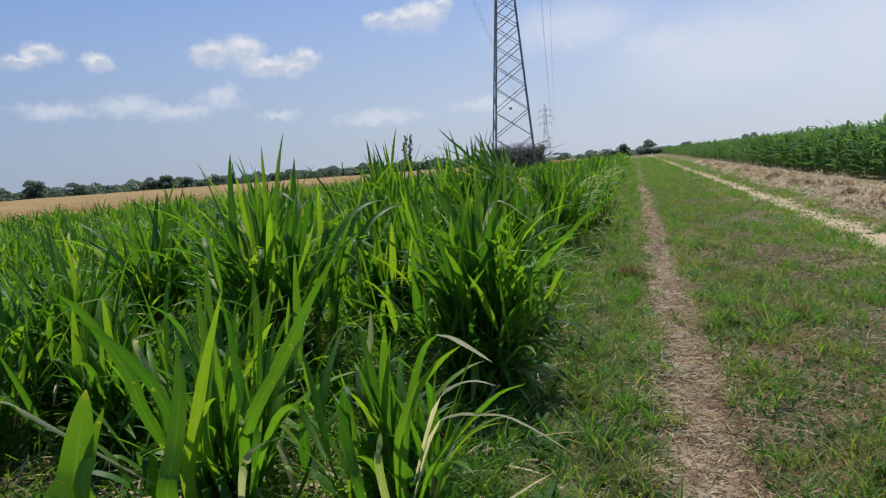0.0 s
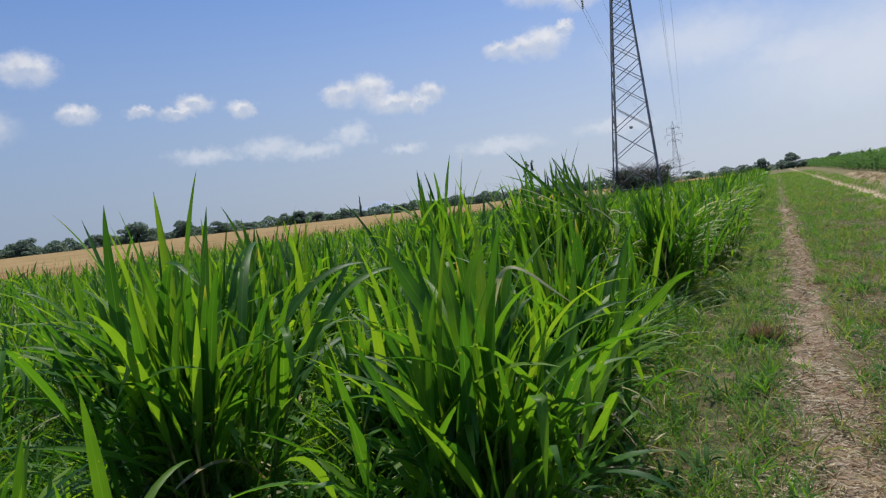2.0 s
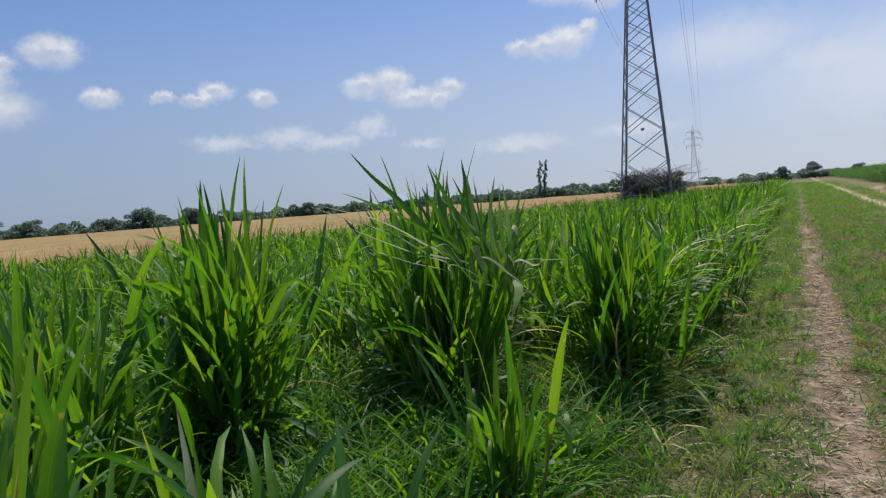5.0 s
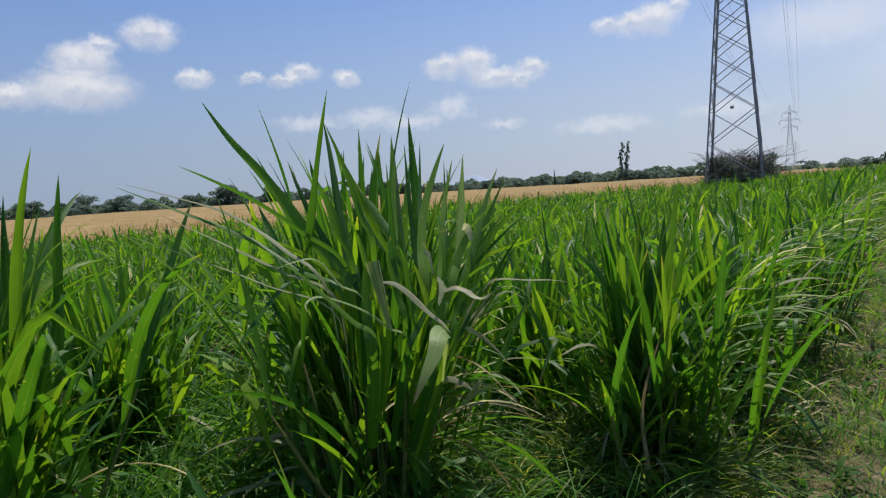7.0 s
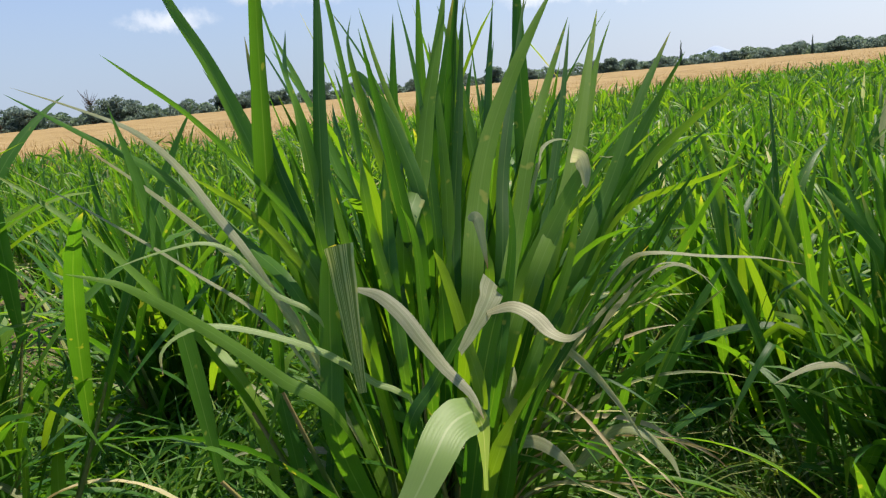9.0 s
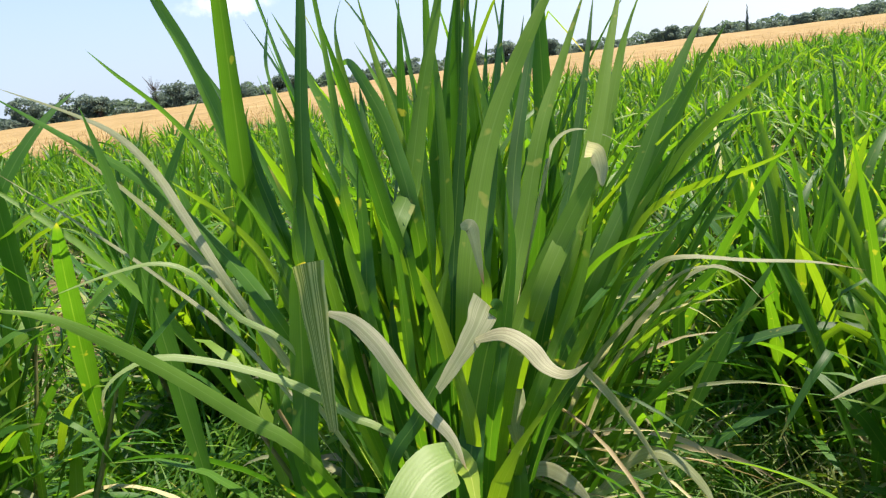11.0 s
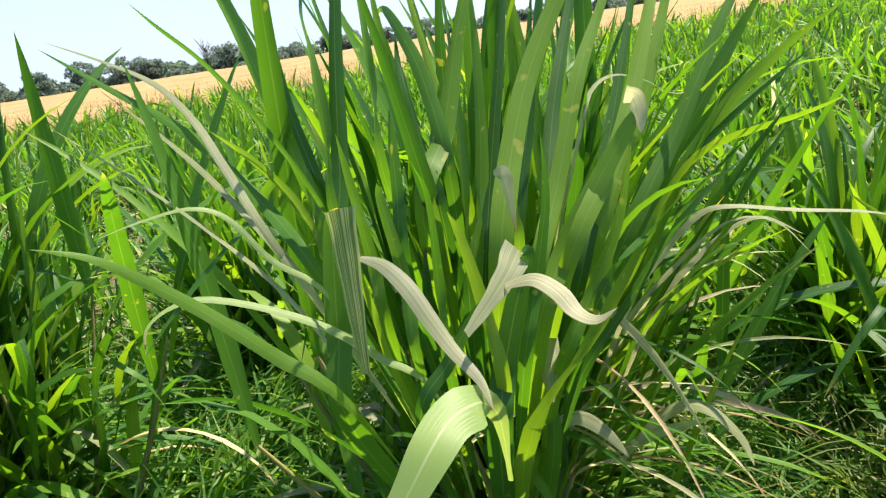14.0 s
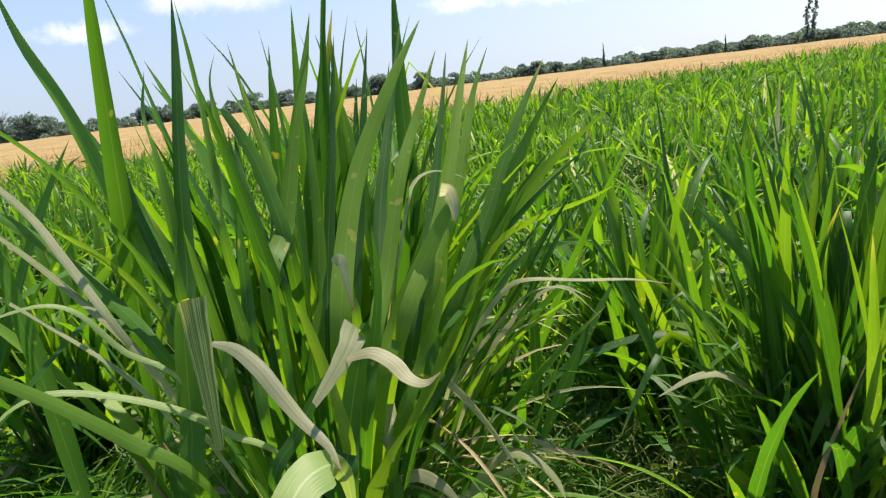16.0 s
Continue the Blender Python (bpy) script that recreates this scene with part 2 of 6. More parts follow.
VERGE = blade_material("verge_blade", [(0.0, (0.042, 0.125, 0.020)), (0.5, (0.080, 0.205, 0.030)), (0.86, (0.135, 0.260, 0.044)), (1.0, (0.32, 0.27, 0.13))], (2.2, 2.2, 0.8), 0.42, 0.55, rib_part=0.0, spots=False, patch=(0.24, 0.20, 0.08))
STRAW = blade_material("straw", [(0.0, (0.24, 0.18, 0.11)), (0.5, (0.40, 0.32, 0.21)), (1.0, (0.58, 0.50, 0.37))], (1.0, 0.95, 0.8), 0.15, 0.6, rib_part=0.0, spots=False)
WHEAT = blade_material("ripe_wheat", [(0.0, (0.22, 0.14, 0.05)), (0.5, (0.32, 0.21, 0.08)), (1.0, (0.40, 0.285, 0.125))], (1.1, 1.0, 0.75), 0.25, 0.8, gloss=0.1, tip=(0.6, 0.42, 0.2), rib_part=0.0, spots=False)
MAIZE = blade_material("maize_blade", [(0.0, (0.045, 0.115, 0.035)), (0.6, (0.070, 0.16, 0.048)), (1.0, (0.10, 0.20, 0.065))], (2.2, 2.1, 1.1), 0.36, 0.6, spots=False, gloss=0.12)
# leaf green lifted towards grey-blue: part of the distance haze sits in this colour
HAZED_CROWN = blade_material("hazed_tree_leaves", [(0.0, (0.115, 0.150, 0.130)), (0.6, (0.130, 0.170, 0.145)), (1.0, (0.145, 0.190, 0.150))], (2.0, 2.0, 1.95), 0.52, 0.95, rib_part=0.0, spots=False, tip_from=2.0, gloss=0.0)
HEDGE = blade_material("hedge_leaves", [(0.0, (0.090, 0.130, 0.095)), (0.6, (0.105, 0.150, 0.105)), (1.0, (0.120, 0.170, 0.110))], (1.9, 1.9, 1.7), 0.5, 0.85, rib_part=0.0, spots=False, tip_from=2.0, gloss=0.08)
WEED = blade_material("weed_leaves", [(0.0, (0.030, 0.085, 0.020)), (1.0, (0.060, 0.14, 0.03))], (2.4, 2.3, 0.9), 0.36, 0.62, rib_part=0.15, spots=False, gloss=0.12)


def plain(name, stops, scale, rough, metal=0.0, bump=0.3, dist=0.01):
    m, nt, N, L = material(name)
    geo = N("ShaderNodeTexCoord")
    a = noise_node(nt, geo.outputs["Object"], scale, 6)
    b = noise_node(nt, geo.outputs["Object"], scale * 7, 4)
    col = ramp_node(nt, num(nt, "ADD", num(nt, "MULTIPLY", a.outputs["Fac"], 0.65), num(nt, "MULTIPLY", b.outputs["Fac"], 0.35)), stops)
    p = N("ShaderNodeBsdfPrincipled")
    L(col.outputs["Color"], p.inputs["Base Color"])
    p.inputs["Roughness"].default_value, p.inputs["Metallic"].default_value = rough, metal
    p.inputs["Specular IOR Level"].default_value = 0.5 if rough < 0.8 else 0.1
    bp = N("ShaderNodeBump")
    bp.inputs["Strength"].default_value, bp.inputs["Distance"].default_value = bump, dist
    L(b.outputs["Fac"], bp.inputs["Height"])
    L(bp.outputs[0], p.inputs["Normal"])
    out = N("ShaderNodeOutputMaterial")
    L(p.outputs[0], out.inputs["Surface"])
    return m


STEEL = plain("galvanised_steel", [(0.3, (0.24, 0.25, 0.28)), (0.7, (0.34, 0.35, 0.38))], 3.0, 0.6, 0.35)
PORCELAIN = plain("insulator_porcelain", [(0.3, (0.06, 0.045, 0.04)), (0.7, (0.10, 0.08, 0.07))], 8.0, 0.25)
CABLE = plain("aluminium_cable", [(0.3, (0.20, 0.21, 0.22)), (0.7, (0.28, 0.29, 0.30))], 5.0, 0.5, 0.7)
BARK = plain("bark", [(0.3, (0.055, 0.042, 0.032)), (0.7, (0.12, 0.095, 0.07))], 4.0, 0.9)
TWIG = plain("dead_twigs", [(0.3, (0.06, 0.05, 0.045)), (0.7, (0.13, 0.11, 0.09))], 6.0, 0.9)
# aerial haze is painted into the hill's colour, close to the horizon sky
HAZED_HILL = plain("distant_hill", [(0.3, (0.31, 0.37, 0.46)), (0.7, (0.33, 0.39, 0.48))], 0.004, 1.0, bump=0.0)


def ground_material():
    m, nt, N, L = material("field_ground")
    geo = N("ShaderNodeNewGeometry")
    pos = geo.outputs["Position"]
    sep = N("ShaderNodeSeparateXYZ")
    L(pos, sep.inputs[0])
    x, y = sep.outputs[0], sep.outputs[1]
    n1 = noise_node(nt, pos, 0.8, 5)
    n2 = noise_node(nt, pos, 5.0, 6, 0.65)
    n3 = noise_node(nt, pos, 38.0, 5, 0.7)
    wob = num(nt, "MULTIPLY", num(nt, "SUBTRACT", n2.outputs["Fac"], 0.5), 0.62)
    wob1 = num(nt, "MULTIPLY", num(nt, "SUBTRACT", n1.outputs["Fac"], 0.5), 1.6)
    soil = ramp_node(nt, num(nt, "ADD", num(nt, "MULTIPLY", n2.outputs["Fac"], 0.5), num(nt, "MULTIPLY", n3.outputs["Fac"], 0.5)),
                     [(0.36, (0.13, 0.085, 0.058)), (0.48, (0.30, 0.205, 0.145)), (0.60, (0.50, 0.385, 0.285))]).outputs["Color"]
    sand = ramp_node(nt, n3.outputs["Fac"], [(0.3, (0.42, 0.32, 0.20)), (0.7, (0.60, 0.49, 0.34))]).outputs["Color"]
    turf = ramp_node(nt, num(nt, "ADD", num(nt, "MULTIPLY", n2.outputs["Fac"], 0.55), num(nt, "MULTIPLY", n3.outputs["Fac"], 0.45)),
                     [(0.36, (0.035, 0.045, 0.018)), (0.48, (0.085, 0.085, 0.038)), (0.58, (0.17, 0.14, 0.075)), (0.70, (0.32, 0.25, 0.16))]).outputs["Color"]
    litter = ramp_node(nt, n3.outputs["Fac"], [(0.35, (0.075, 0.055, 0.032)), (0.55, (0.15, 0.12, 0.06)), (0.7, (0.30, 0.24, 0.13))]).outputs["Color"]
    turf = mix_rgb(nt, span(nt, n1.outputs["Fac"], 0.52, 0.68, 0.0, 0.4), turf, mix_rgb(nt, 0.5, soil, turf))
    # cropped field floor, left of the verge
    fx = num(nt, "ADD", num(nt, "ADD", x, num(nt, "MULTIPLY", y, 0.027)), wob)
    col = mix_rgb(nt, span(nt, fx, 0.25, 0.55, 1.0, 0.0), turf, litter)
    # trodden path
    px = num(nt, "ABSOLUTE", num(nt, "ADD", num(nt, "ADD", x, num(nt, "MULTIPLY_ADD", y, 0.030, -1.33)), num(nt, "MULTIPLY_ADD", wob1, 0.42, wob)))
    worn = num(nt, "MULTIPLY", span(nt, num(nt, "ADD", px, num(nt, "MULTIPLY", num(nt, "SUBTRACT", n3.outputs["Fac"], 0.5), 0.5)), 0.02, 0.25, 1.0, 0.0), span(nt, y, 20.0, 42.0, 1.0, 0.15))
    col = mix_rgb(nt, worn, col, soil)
    # pale dry verge towards the maize, with a sandy wheel track in it
    hx = num(nt, "ADD", num(nt, "ADD", x, num(nt, "MULTIPLY", y, 0.020)), wob1)
    dry = ramp_node(nt, n2.outputs["Fac"], [(0.36, (0.09, 0.10, 0.035)), (0.5, (0.20, 0.155, 0.075)), (0.64, (0.40, 0.30, 0.17))]).outputs["Color"]
    col = mix_rgb(nt, span(nt, hx, 2.9, 3.8, 0.0, 0.9), col, dry)
    tx = num(nt, "ABSOLUTE", num(nt, "ADD", num(nt, "ADD", x, num(nt, "MULTIPLY_ADD", y, 0.028, -4.28)), num(nt, "MULTIPLY_ADD", wob1, 0.5, num(nt, "MULTIPLY", wob, 1.2))))
    col = mix_rgb(nt, span(nt, num(nt, "ADD", tx, num(nt, "MULTIPLY", num(nt, "SUBTRACT", n2.outputs["Fac"], 0.5), 0.7)), 0.14, 0.36, 1.0, 0.0), col, sand)
    # the far headland is trodden and dry all over
    head = ramp_node(nt, n2.outputs["Fac"], [(0.36, (0.085, 0.10, 0.035)), (0.5, (0.16, 0.145, 0.062)), (0.64, (0.27, 0.215, 0.11))]).outputs["Color"]
    col = mix_rgb(nt, num(nt, "MULTIPLY", span(nt, y, 22.0, 50.0, 0.0, 0.8), span(nt, tx, 0.15, 0.5, 0.35, 1.0)), col, head)
    # beyond the headland
    far = ramp_node(nt, n1.outputs["Fac"], [(0.35, (0.06, 0.085, 0.03)), (0.6, (0.14, 0.135, 0.06))]).outputs["Color"]
    col = mix_rgb(nt, span(nt, y, 170.0, 300.0), col, far)
    p = N("ShaderNodeBsdfPrincipled")
    L(col, p.inputs["Base Color"])
    p.inputs["Roughness"].default_value = 0.95
    p.inputs["Specular IOR Level"].default_value = 0.2
    bp = N("ShaderNodeBump")
    bp.inputs["Strength"].default_value, bp.inputs["Distance"].default_value = 0.9, 0.02
    L(num(nt, "ADD", n3.outputs["Fac"], n2.outputs["Fac"]), bp.inputs["Height"])
    L(bp.outputs[0], p.inputs["Normal"])
    out = N("ShaderNodeOutputMaterial")
    L(p.outputs[0], out.inputs["Surface"])
    return m


GROUND = ground_material()

# ---- mesh tools ----


def mesh(name, verts, faces, mat, uvs=None, smooth=True):
    me = bpy.data.meshes.new(name)
    verts = np.asarray(verts, np.float32).reshape(-1, 3)
    faces = np.asarray(faces, np.int32)
    k = faces.shape[1]
    me.vertices.add(len(verts))
    me.vertices.foreach_set("co", verts.ravel())
    me.loops.add(faces.size)
    me.loops.foreach_set("vertex_index", faces.ravel())
    me.polygons.add(len(faces))
    me.polygons.foreach_set("loop_start", np.arange(len(faces), dtype=np.int32) * k)
    if uvs is not None:
        layer = me.uv_layers.new(name="UVMap")
        layer.data.foreach_set("uv", np.asarray(uvs, np.float32).reshape(-1, 2)[faces.ravel()].ravel())
    me.update(calc_edges=True)
    if smooth:
        me.polygons.foreach_set("use_smooth", np.ones(len(faces), bool))
    me.materials.append(mat)
    return me


def part(name, data, parent, m=None, label=""):
    ob = new(name, data)
    ob.parent = parent
    if m is not None:
        ob.matrix_basis = m
    if label:
        ob["label"] = label
    return ob


def thing(name, at, label, category, group="", kind="", turn=0.0):
    ob = new(name)
    ob.empty_display_size = 0.1
    ob.matrix_basis = pose(*at, 0, 0, turn)
    return tagged(ob, label, category, group, kind)


def ribbon_faces(n, segs, cross):
    row = cross + 1
    i, j = np.meshgrid(np.arange(segs), np.arange(cross), indexing="ij")
    a = (i * row + j).ravel()
    one = np.stack([a, a + 1, a + row + 1, a + row], 1)
    return (one[None] + (np.arange(n) * row * (segs + 1))[:, None, None]).reshape(-1, 4)


def ribbon_uvs(n, segs, cross):
    v, u = np.meshgrid(np.linspace(0, 1, segs + 1), np.linspace(0, 1, cross + 1), indexing="ij")
    return np.tile(np.stack([u, v], -1).reshape(1, -1, 2), (n, 1, 1))


def width_along(s, shape):
    if shape == "blade":
        return (0.32 + 0.68 * np.clip(s / 0.30, 0, 1) ** 0.8) * (1 - s ** 3.0) ** 0.9 + 0.015
    if shape == "lance":
        return np.clip(s / 0.40, 0.10, 1) * (1 - s ** 3.2) ** 0.9 + 0.015
    if shape == "flag":
        return (1 - s ** 3.5) ** 0.8 * (1 - 0.12 * s) + 0.04
    if shape == "ovate":
        return np.sin(np.pi * np.clip(s * 0.94 + 0.06, 0, 1)) ** 0.8 + 0.02
    return np.full_like(s, 1.0) * (1 - 0.75 * s)


def ribbons_on(P, side0, w, fold=0.0, shape="blade", cross=2, twist=None, ripple=0.0, seed=0):
    """Ribbons along centre lines P (n, k, 3) with widths w (n,): verts, faces, uvs."""
    n, k, _ = P.shape
    s = np.linspace(0, 1, k)
    T = np.gradient(P, axis=1)
    T /= np.linalg.norm(T, axis=2, keepdims=True) + 1e-9
    side = side0 - (side0 * T).sum(2, keepdims=True) * T
    side /= np.linalg.norm(side, axis=2, keepdims=True) + 1e-9
    nor = np.cross(side, T)
    if twist is not None:
        c, d = np.cos(twist)[..., None], np.sin(twist)[..., None]
        side, nor = c * side + d * nor, c * nor - d * side
    half = (w[:, None] * width_along(s, shape)[None] / 2)[..., None]
    if cross == 1:
        V = np.stack([P - side * half, P + side * half], 2)
    else:
        up = nor * half * fold
        r = 0.0
        if ripple:
            rng = np.random.default_rng(seed)
            ph = rng.uniform(0, 6.28, (n, 1))
            r = nor * half * ripple * np.sin(s[None] * 19 + ph)[..., None]
        V = np.stack([P - side * half + up + r, P, P + side * half + up - r], 2)
    return V.reshape(-1, 3), ribbon_faces(n, k - 1, cross), ribbon_uvs(n, k - 1, cross)


def curve_lines(org, az, L, a0, a1, power, sway, segs, kink_at=None, kink=None):
    """Centre lines that start at org, lean to bearing az and bend from angle a0 to a1 off the vertical."""
    s = (np.arange(segs) + 0.5) / segs
    th = a0[:, None] + (a1 - a0)[:, None] * s[None] ** power[:, None]
    if kink is not None:
        z = np.clip((s[None] - kink_at[:, None]) / 0.08, 0, 1)
        th = th + kink[:, None] * z
    ph = az[:, None] + sway[:, None] * s[None]
    d = np.stack([np.sin(th) * np.sin(ph), np.sin(th) * np.cos(ph), np.cos(th)], -1) * (L / segs)[:, None, None]
    P = np.concatenate([np.zeros_like(d[:, :1]), np.cumsum(d, 1)], 1) + org[:, None]
    phs = np.concatenate([ph[:, :1], ph], 1)
    side = np.stack([np.cos(phs), -np.sin(phs), 0 * phs], -1)
    return P, side


def joined(chunks):
    V, F, U, at = [], [], [], 0
    for v, f, u in chunks:
        V.append(v.reshape(-1, 3))
        F.append(f + at)
        U.append(u.reshape(-1, 2))
        at += len(V[-1])
    return np.concatenate(V), np.concatenate(F), np.concatenate(U)


def tube(P, radii, sides=6):
    """A tapered tube along the points P."""
    P = np.asarray(P, float)
    T = np.gradient(P, axis=0)
    T /= np.linalg.norm(T, axis=1, keepdims=True) + 1e-9
    ref = np.where(np.abs(T[:, 2:3]) > 0.9, [[1.0, 0, 0]], [[0, 0, 1.0]])
    a = np.cross(T, ref)
    a /= np.linalg.norm(a, axis=1, keepdims=True)
    b = np.cross(T, a)
    t = np.arange(sides + 1) * 2 * np.pi / sides
    V = P[:, None] + (a[:, None] * np.cos(t)[None, :, None] + b[:, None] * np.sin(t)[None, :, None]) * np.asarray(radii)[:, None, None]
    k = len(P)
    return V.reshape(-1, 3), ribbon_faces(1, k - 1, sides), ribbon_uvs(1, k - 1, sides)


# ---- ground ----


def edge_x(y):
    """The line of the first row of clumps."""
    return -0.10 - 0.027 * (y - 4.0)


def path_x(y):
    return 1.33 - 0.030 * y


def wheat_x(y):
    return -20.5 + 0.2 * (np.minimum(y, 60.0) - 8.0)


def ground_height(x, y):
    r = np.hypot(x, y)
    near = np.clip(1.3 - r / 60, 0, 1)
    h = 0.018 * np.sin(x * 2.3 + 1.1 * np.sin(y * 0.9)) + 0.014 * np.sin(y * 3.1 + x * 1.7) + 0.008 * np.sin(x * 9.1 + y * 7.3) + 0.006 * np.sin(y * 13.0 - x * 11.0)
    p = np.exp(-(((x - path_x(y)) / 0.22) ** 2)) * 0.035
    q = np.exp(-(((x - 4.28 + 0.028 * y) / 0.4) ** 2)) * 0.05
    row = 0.02 * np.clip(edge_x(y) - x + 0.3, 0, 1)
    return near * (h - p - q + row)


def grid_lines(lo, fine_lo, fine_hi, hi, step, growth):
    mid = list(np.arange(fine_lo, fine_hi + 1e-6, step))
    up, d = [mid[-1]], step
    while up[-1] < hi:
        d *= growth
        up.append(up[-1] + d)
    dn, d = [mid[0]], step
    while dn[-1] > lo:
        d *= growth
        dn.append(dn[-1] - d)
    return np.array(dn[:0:-1] + mid + up[1:])


gx, gy = grid_lines(-4000, -3.5, 5.5, 4000, 0.075, 1.16), grid_lines(-4000, -1.0, 12.0, 4000, 0.075, 1.12)
X, Y = np.meshgrid(gx, gy, indexing="xy")
tagged(new("ground", mesh("ground", np.stack([X, Y, ground_height(X, Y)], -1), ribbon_faces(1, len(gy) - 1, len(gx) - 1), GROUND)),
       "dry earth field ground with a trodden dirt path and grassy verge", "ground", kind="structure")


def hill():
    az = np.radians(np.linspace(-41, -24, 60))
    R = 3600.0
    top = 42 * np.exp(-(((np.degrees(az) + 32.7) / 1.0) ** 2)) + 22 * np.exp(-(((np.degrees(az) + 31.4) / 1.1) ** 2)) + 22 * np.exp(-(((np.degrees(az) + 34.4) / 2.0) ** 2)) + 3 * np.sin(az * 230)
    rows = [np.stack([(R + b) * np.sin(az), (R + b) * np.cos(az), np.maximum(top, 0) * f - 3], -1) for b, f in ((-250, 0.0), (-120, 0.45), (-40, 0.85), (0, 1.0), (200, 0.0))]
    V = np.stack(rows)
    tagged(new("distant_hill", mesh("distant_hill", V, ribbon_faces(1, len(rows) - 1, len(az) - 1), HAZED_HILL)), "distant hill on the horizon with blue haze painted into its colour", "hill", kind="structure")


hill()

# ---- fodder grass clumps ----
DEG = np.pi / 180
KINDS = {  # angles off the vertical at root and tip, bend power
    "erect": ((1, 9), (6, 34), (1.2, 2.4)),
    "arch": ((10, 24), (50, 105), (1.2, 2.2)),
    "droop": ((28, 48), (105, 150), (0.7, 1.3)),
    "kinked": ((8, 20), (16, 40), (1.0, 1.6)),
}


def clump_plan(rng, H, stems, reach=1.0):
    """Stems and leaves of one clump: lists of (root, bearing, lean, height) and (root, bearing, tilt, kind, length, width, dry)."""
    S, Lv = [], []
    for i in range(stems):
        r, b = abs(rng.normal(0, 0.10)) * reach, rng.uniform(0, 2 * np.pi)
        root = np.array([r * np.sin(b), r * np.cos(b), 0.0])
        lean = min(1.0, 0.12 + r / 0.20) * rng.uniform(6, 34) * DEG
        bear = b + rng.normal(0, 0.5)
        h = H * rng.uniform(0.32, 0.56)
        S.append((root, bear, lean, h))
        axis = np.array([np.sin(lean) * np.sin(bear), np.sin(lean) * np.cos(bear), np.cos(lean)])
        side = rng.uniform(0, 2 * np.pi)
        nl = rng.integers(4, 6)
        for k in range(nl):
            f = 0.22 + 0.78 * k / (nl - 1)
            az = side + np.pi * k + rng.normal(0, 0.45)
            az = bear + (((az - bear + np.pi) % (2 * np.pi)) - np.pi) * (0.55 if f > 0.6 else 0.9)
            q = rng.random()
            if f > 0.93:
                kind = "erect" if q < 0.66 else ("arch" if q < 0.92 else "kinked")
                ln = H * rng.uniform(0.42, 0.58)
            elif f > 0.55:
                kind = "arch" if q < 0.52 else ("erect" if q < 0.84 else "kinked")
                ln = H * rng.uniform(0.40, 0.58)
            else:
                kind = "droop" if q < 0.5 else "arch"
                ln = H * rng.uniform(0.30, 0.46)
            dry = f < 0.5 and rng.random() < 0.24
            if dry:
                kind = "droop"
            Lv.append((root + axis * h * f, az, lean * 0.9 * np.cos(az - bear), kind, ln, rng.uniform(0.030, 0.052) * (0.75 + 0.25 * H), dry))
    return S, Lv


def blade_set(rng, leaves, segs, cross):
    """All leaves of a plan as one ribbon set."""
    if not leaves:
        return None
    n = len(leaves)
    lim = np.array([[rng.uniform(*r) for r in KINDS[l[3]]] for l in leaves])
    tilt = np.array([l[2] for l in leaves])
    kink = np.array([rng.uniform(95, 140) * DEG if l[3] == "kinked" else 0.0 for l in leaves])
    P, side = curve_lines(np.array([l[0] for l in leaves]), np.array([l[1] for l in leaves]), np.array([l[4] for l in leaves]),
                          lim[:, 0] * DEG + tilt, lim[:, 1] * DEG + tilt, lim[:, 2], rng.normal(0, 0.25, n), segs, rng.uniform(0.55, 0.8, n), kink)
    tw = rng.normal(0, 0.5, (n, 1)) * np.linspace(0.3, 1, segs + 1)[None]
    return ribbons_on(P, side, np.array([l[5] for l in leaves]), 0.35, "blade", cross, tw, 0.12 if cross == 2 else 0.0, 3)


def stem_set(rng, stems, sides=5):
    out = []
    for root, bear, lean, h in stems:
        t = np.linspace(0, 1, 4)[:, None]
        ax = np.array([np.sin(lean) * np.sin(bear), np.sin(lean) * np.cos(bear), np.cos(lean)])
        out.append(tube(root - np.array([0, 0, 0.03]) + t * ax * (h + 0.03) + np.array([0, 0, 1]) * (t ** 2) * h * 0.03, (0.009, 0.008, 0.007, 0.004), sides))
    return joined(out)


# library of single blades, one metre long, leaning to +y
blade_rng = np.random.default_rng(11)
LIBRARY = {}
for kind_name, count in (("erect", 16), ("arch", 16), ("droop", 12), ("kinked", 8)):
    LIBRARY[kind_name] = []
    for _ in range(count):
        v, f, u = blade_set(blade_rng, [(np.zeros(3), 0.0, 0.0, kind_name, 1.0, 0.05, False)], 12, 2)
        LIBRARY[kind_name].append({mat.name: mesh("leaf", v, f, mat, u) for mat in (LEAF, PALE, DRY)})
STEM_MESHES = []
for _ in range(4):
    v, f, u = tube(np.array([[0, 0, -0.03], [0.004, 0, 0.35], [-0.003, 0.006, 0.7], [0, 0, 1.0]]), (0.010, 0.009, 0.008, 0.004), 6)
    STEM_MESHES.append(mesh("stem", v, f, STEM, u))

CLUMP_LABEL = "tall green fodder grass clump with broad pointed blades"


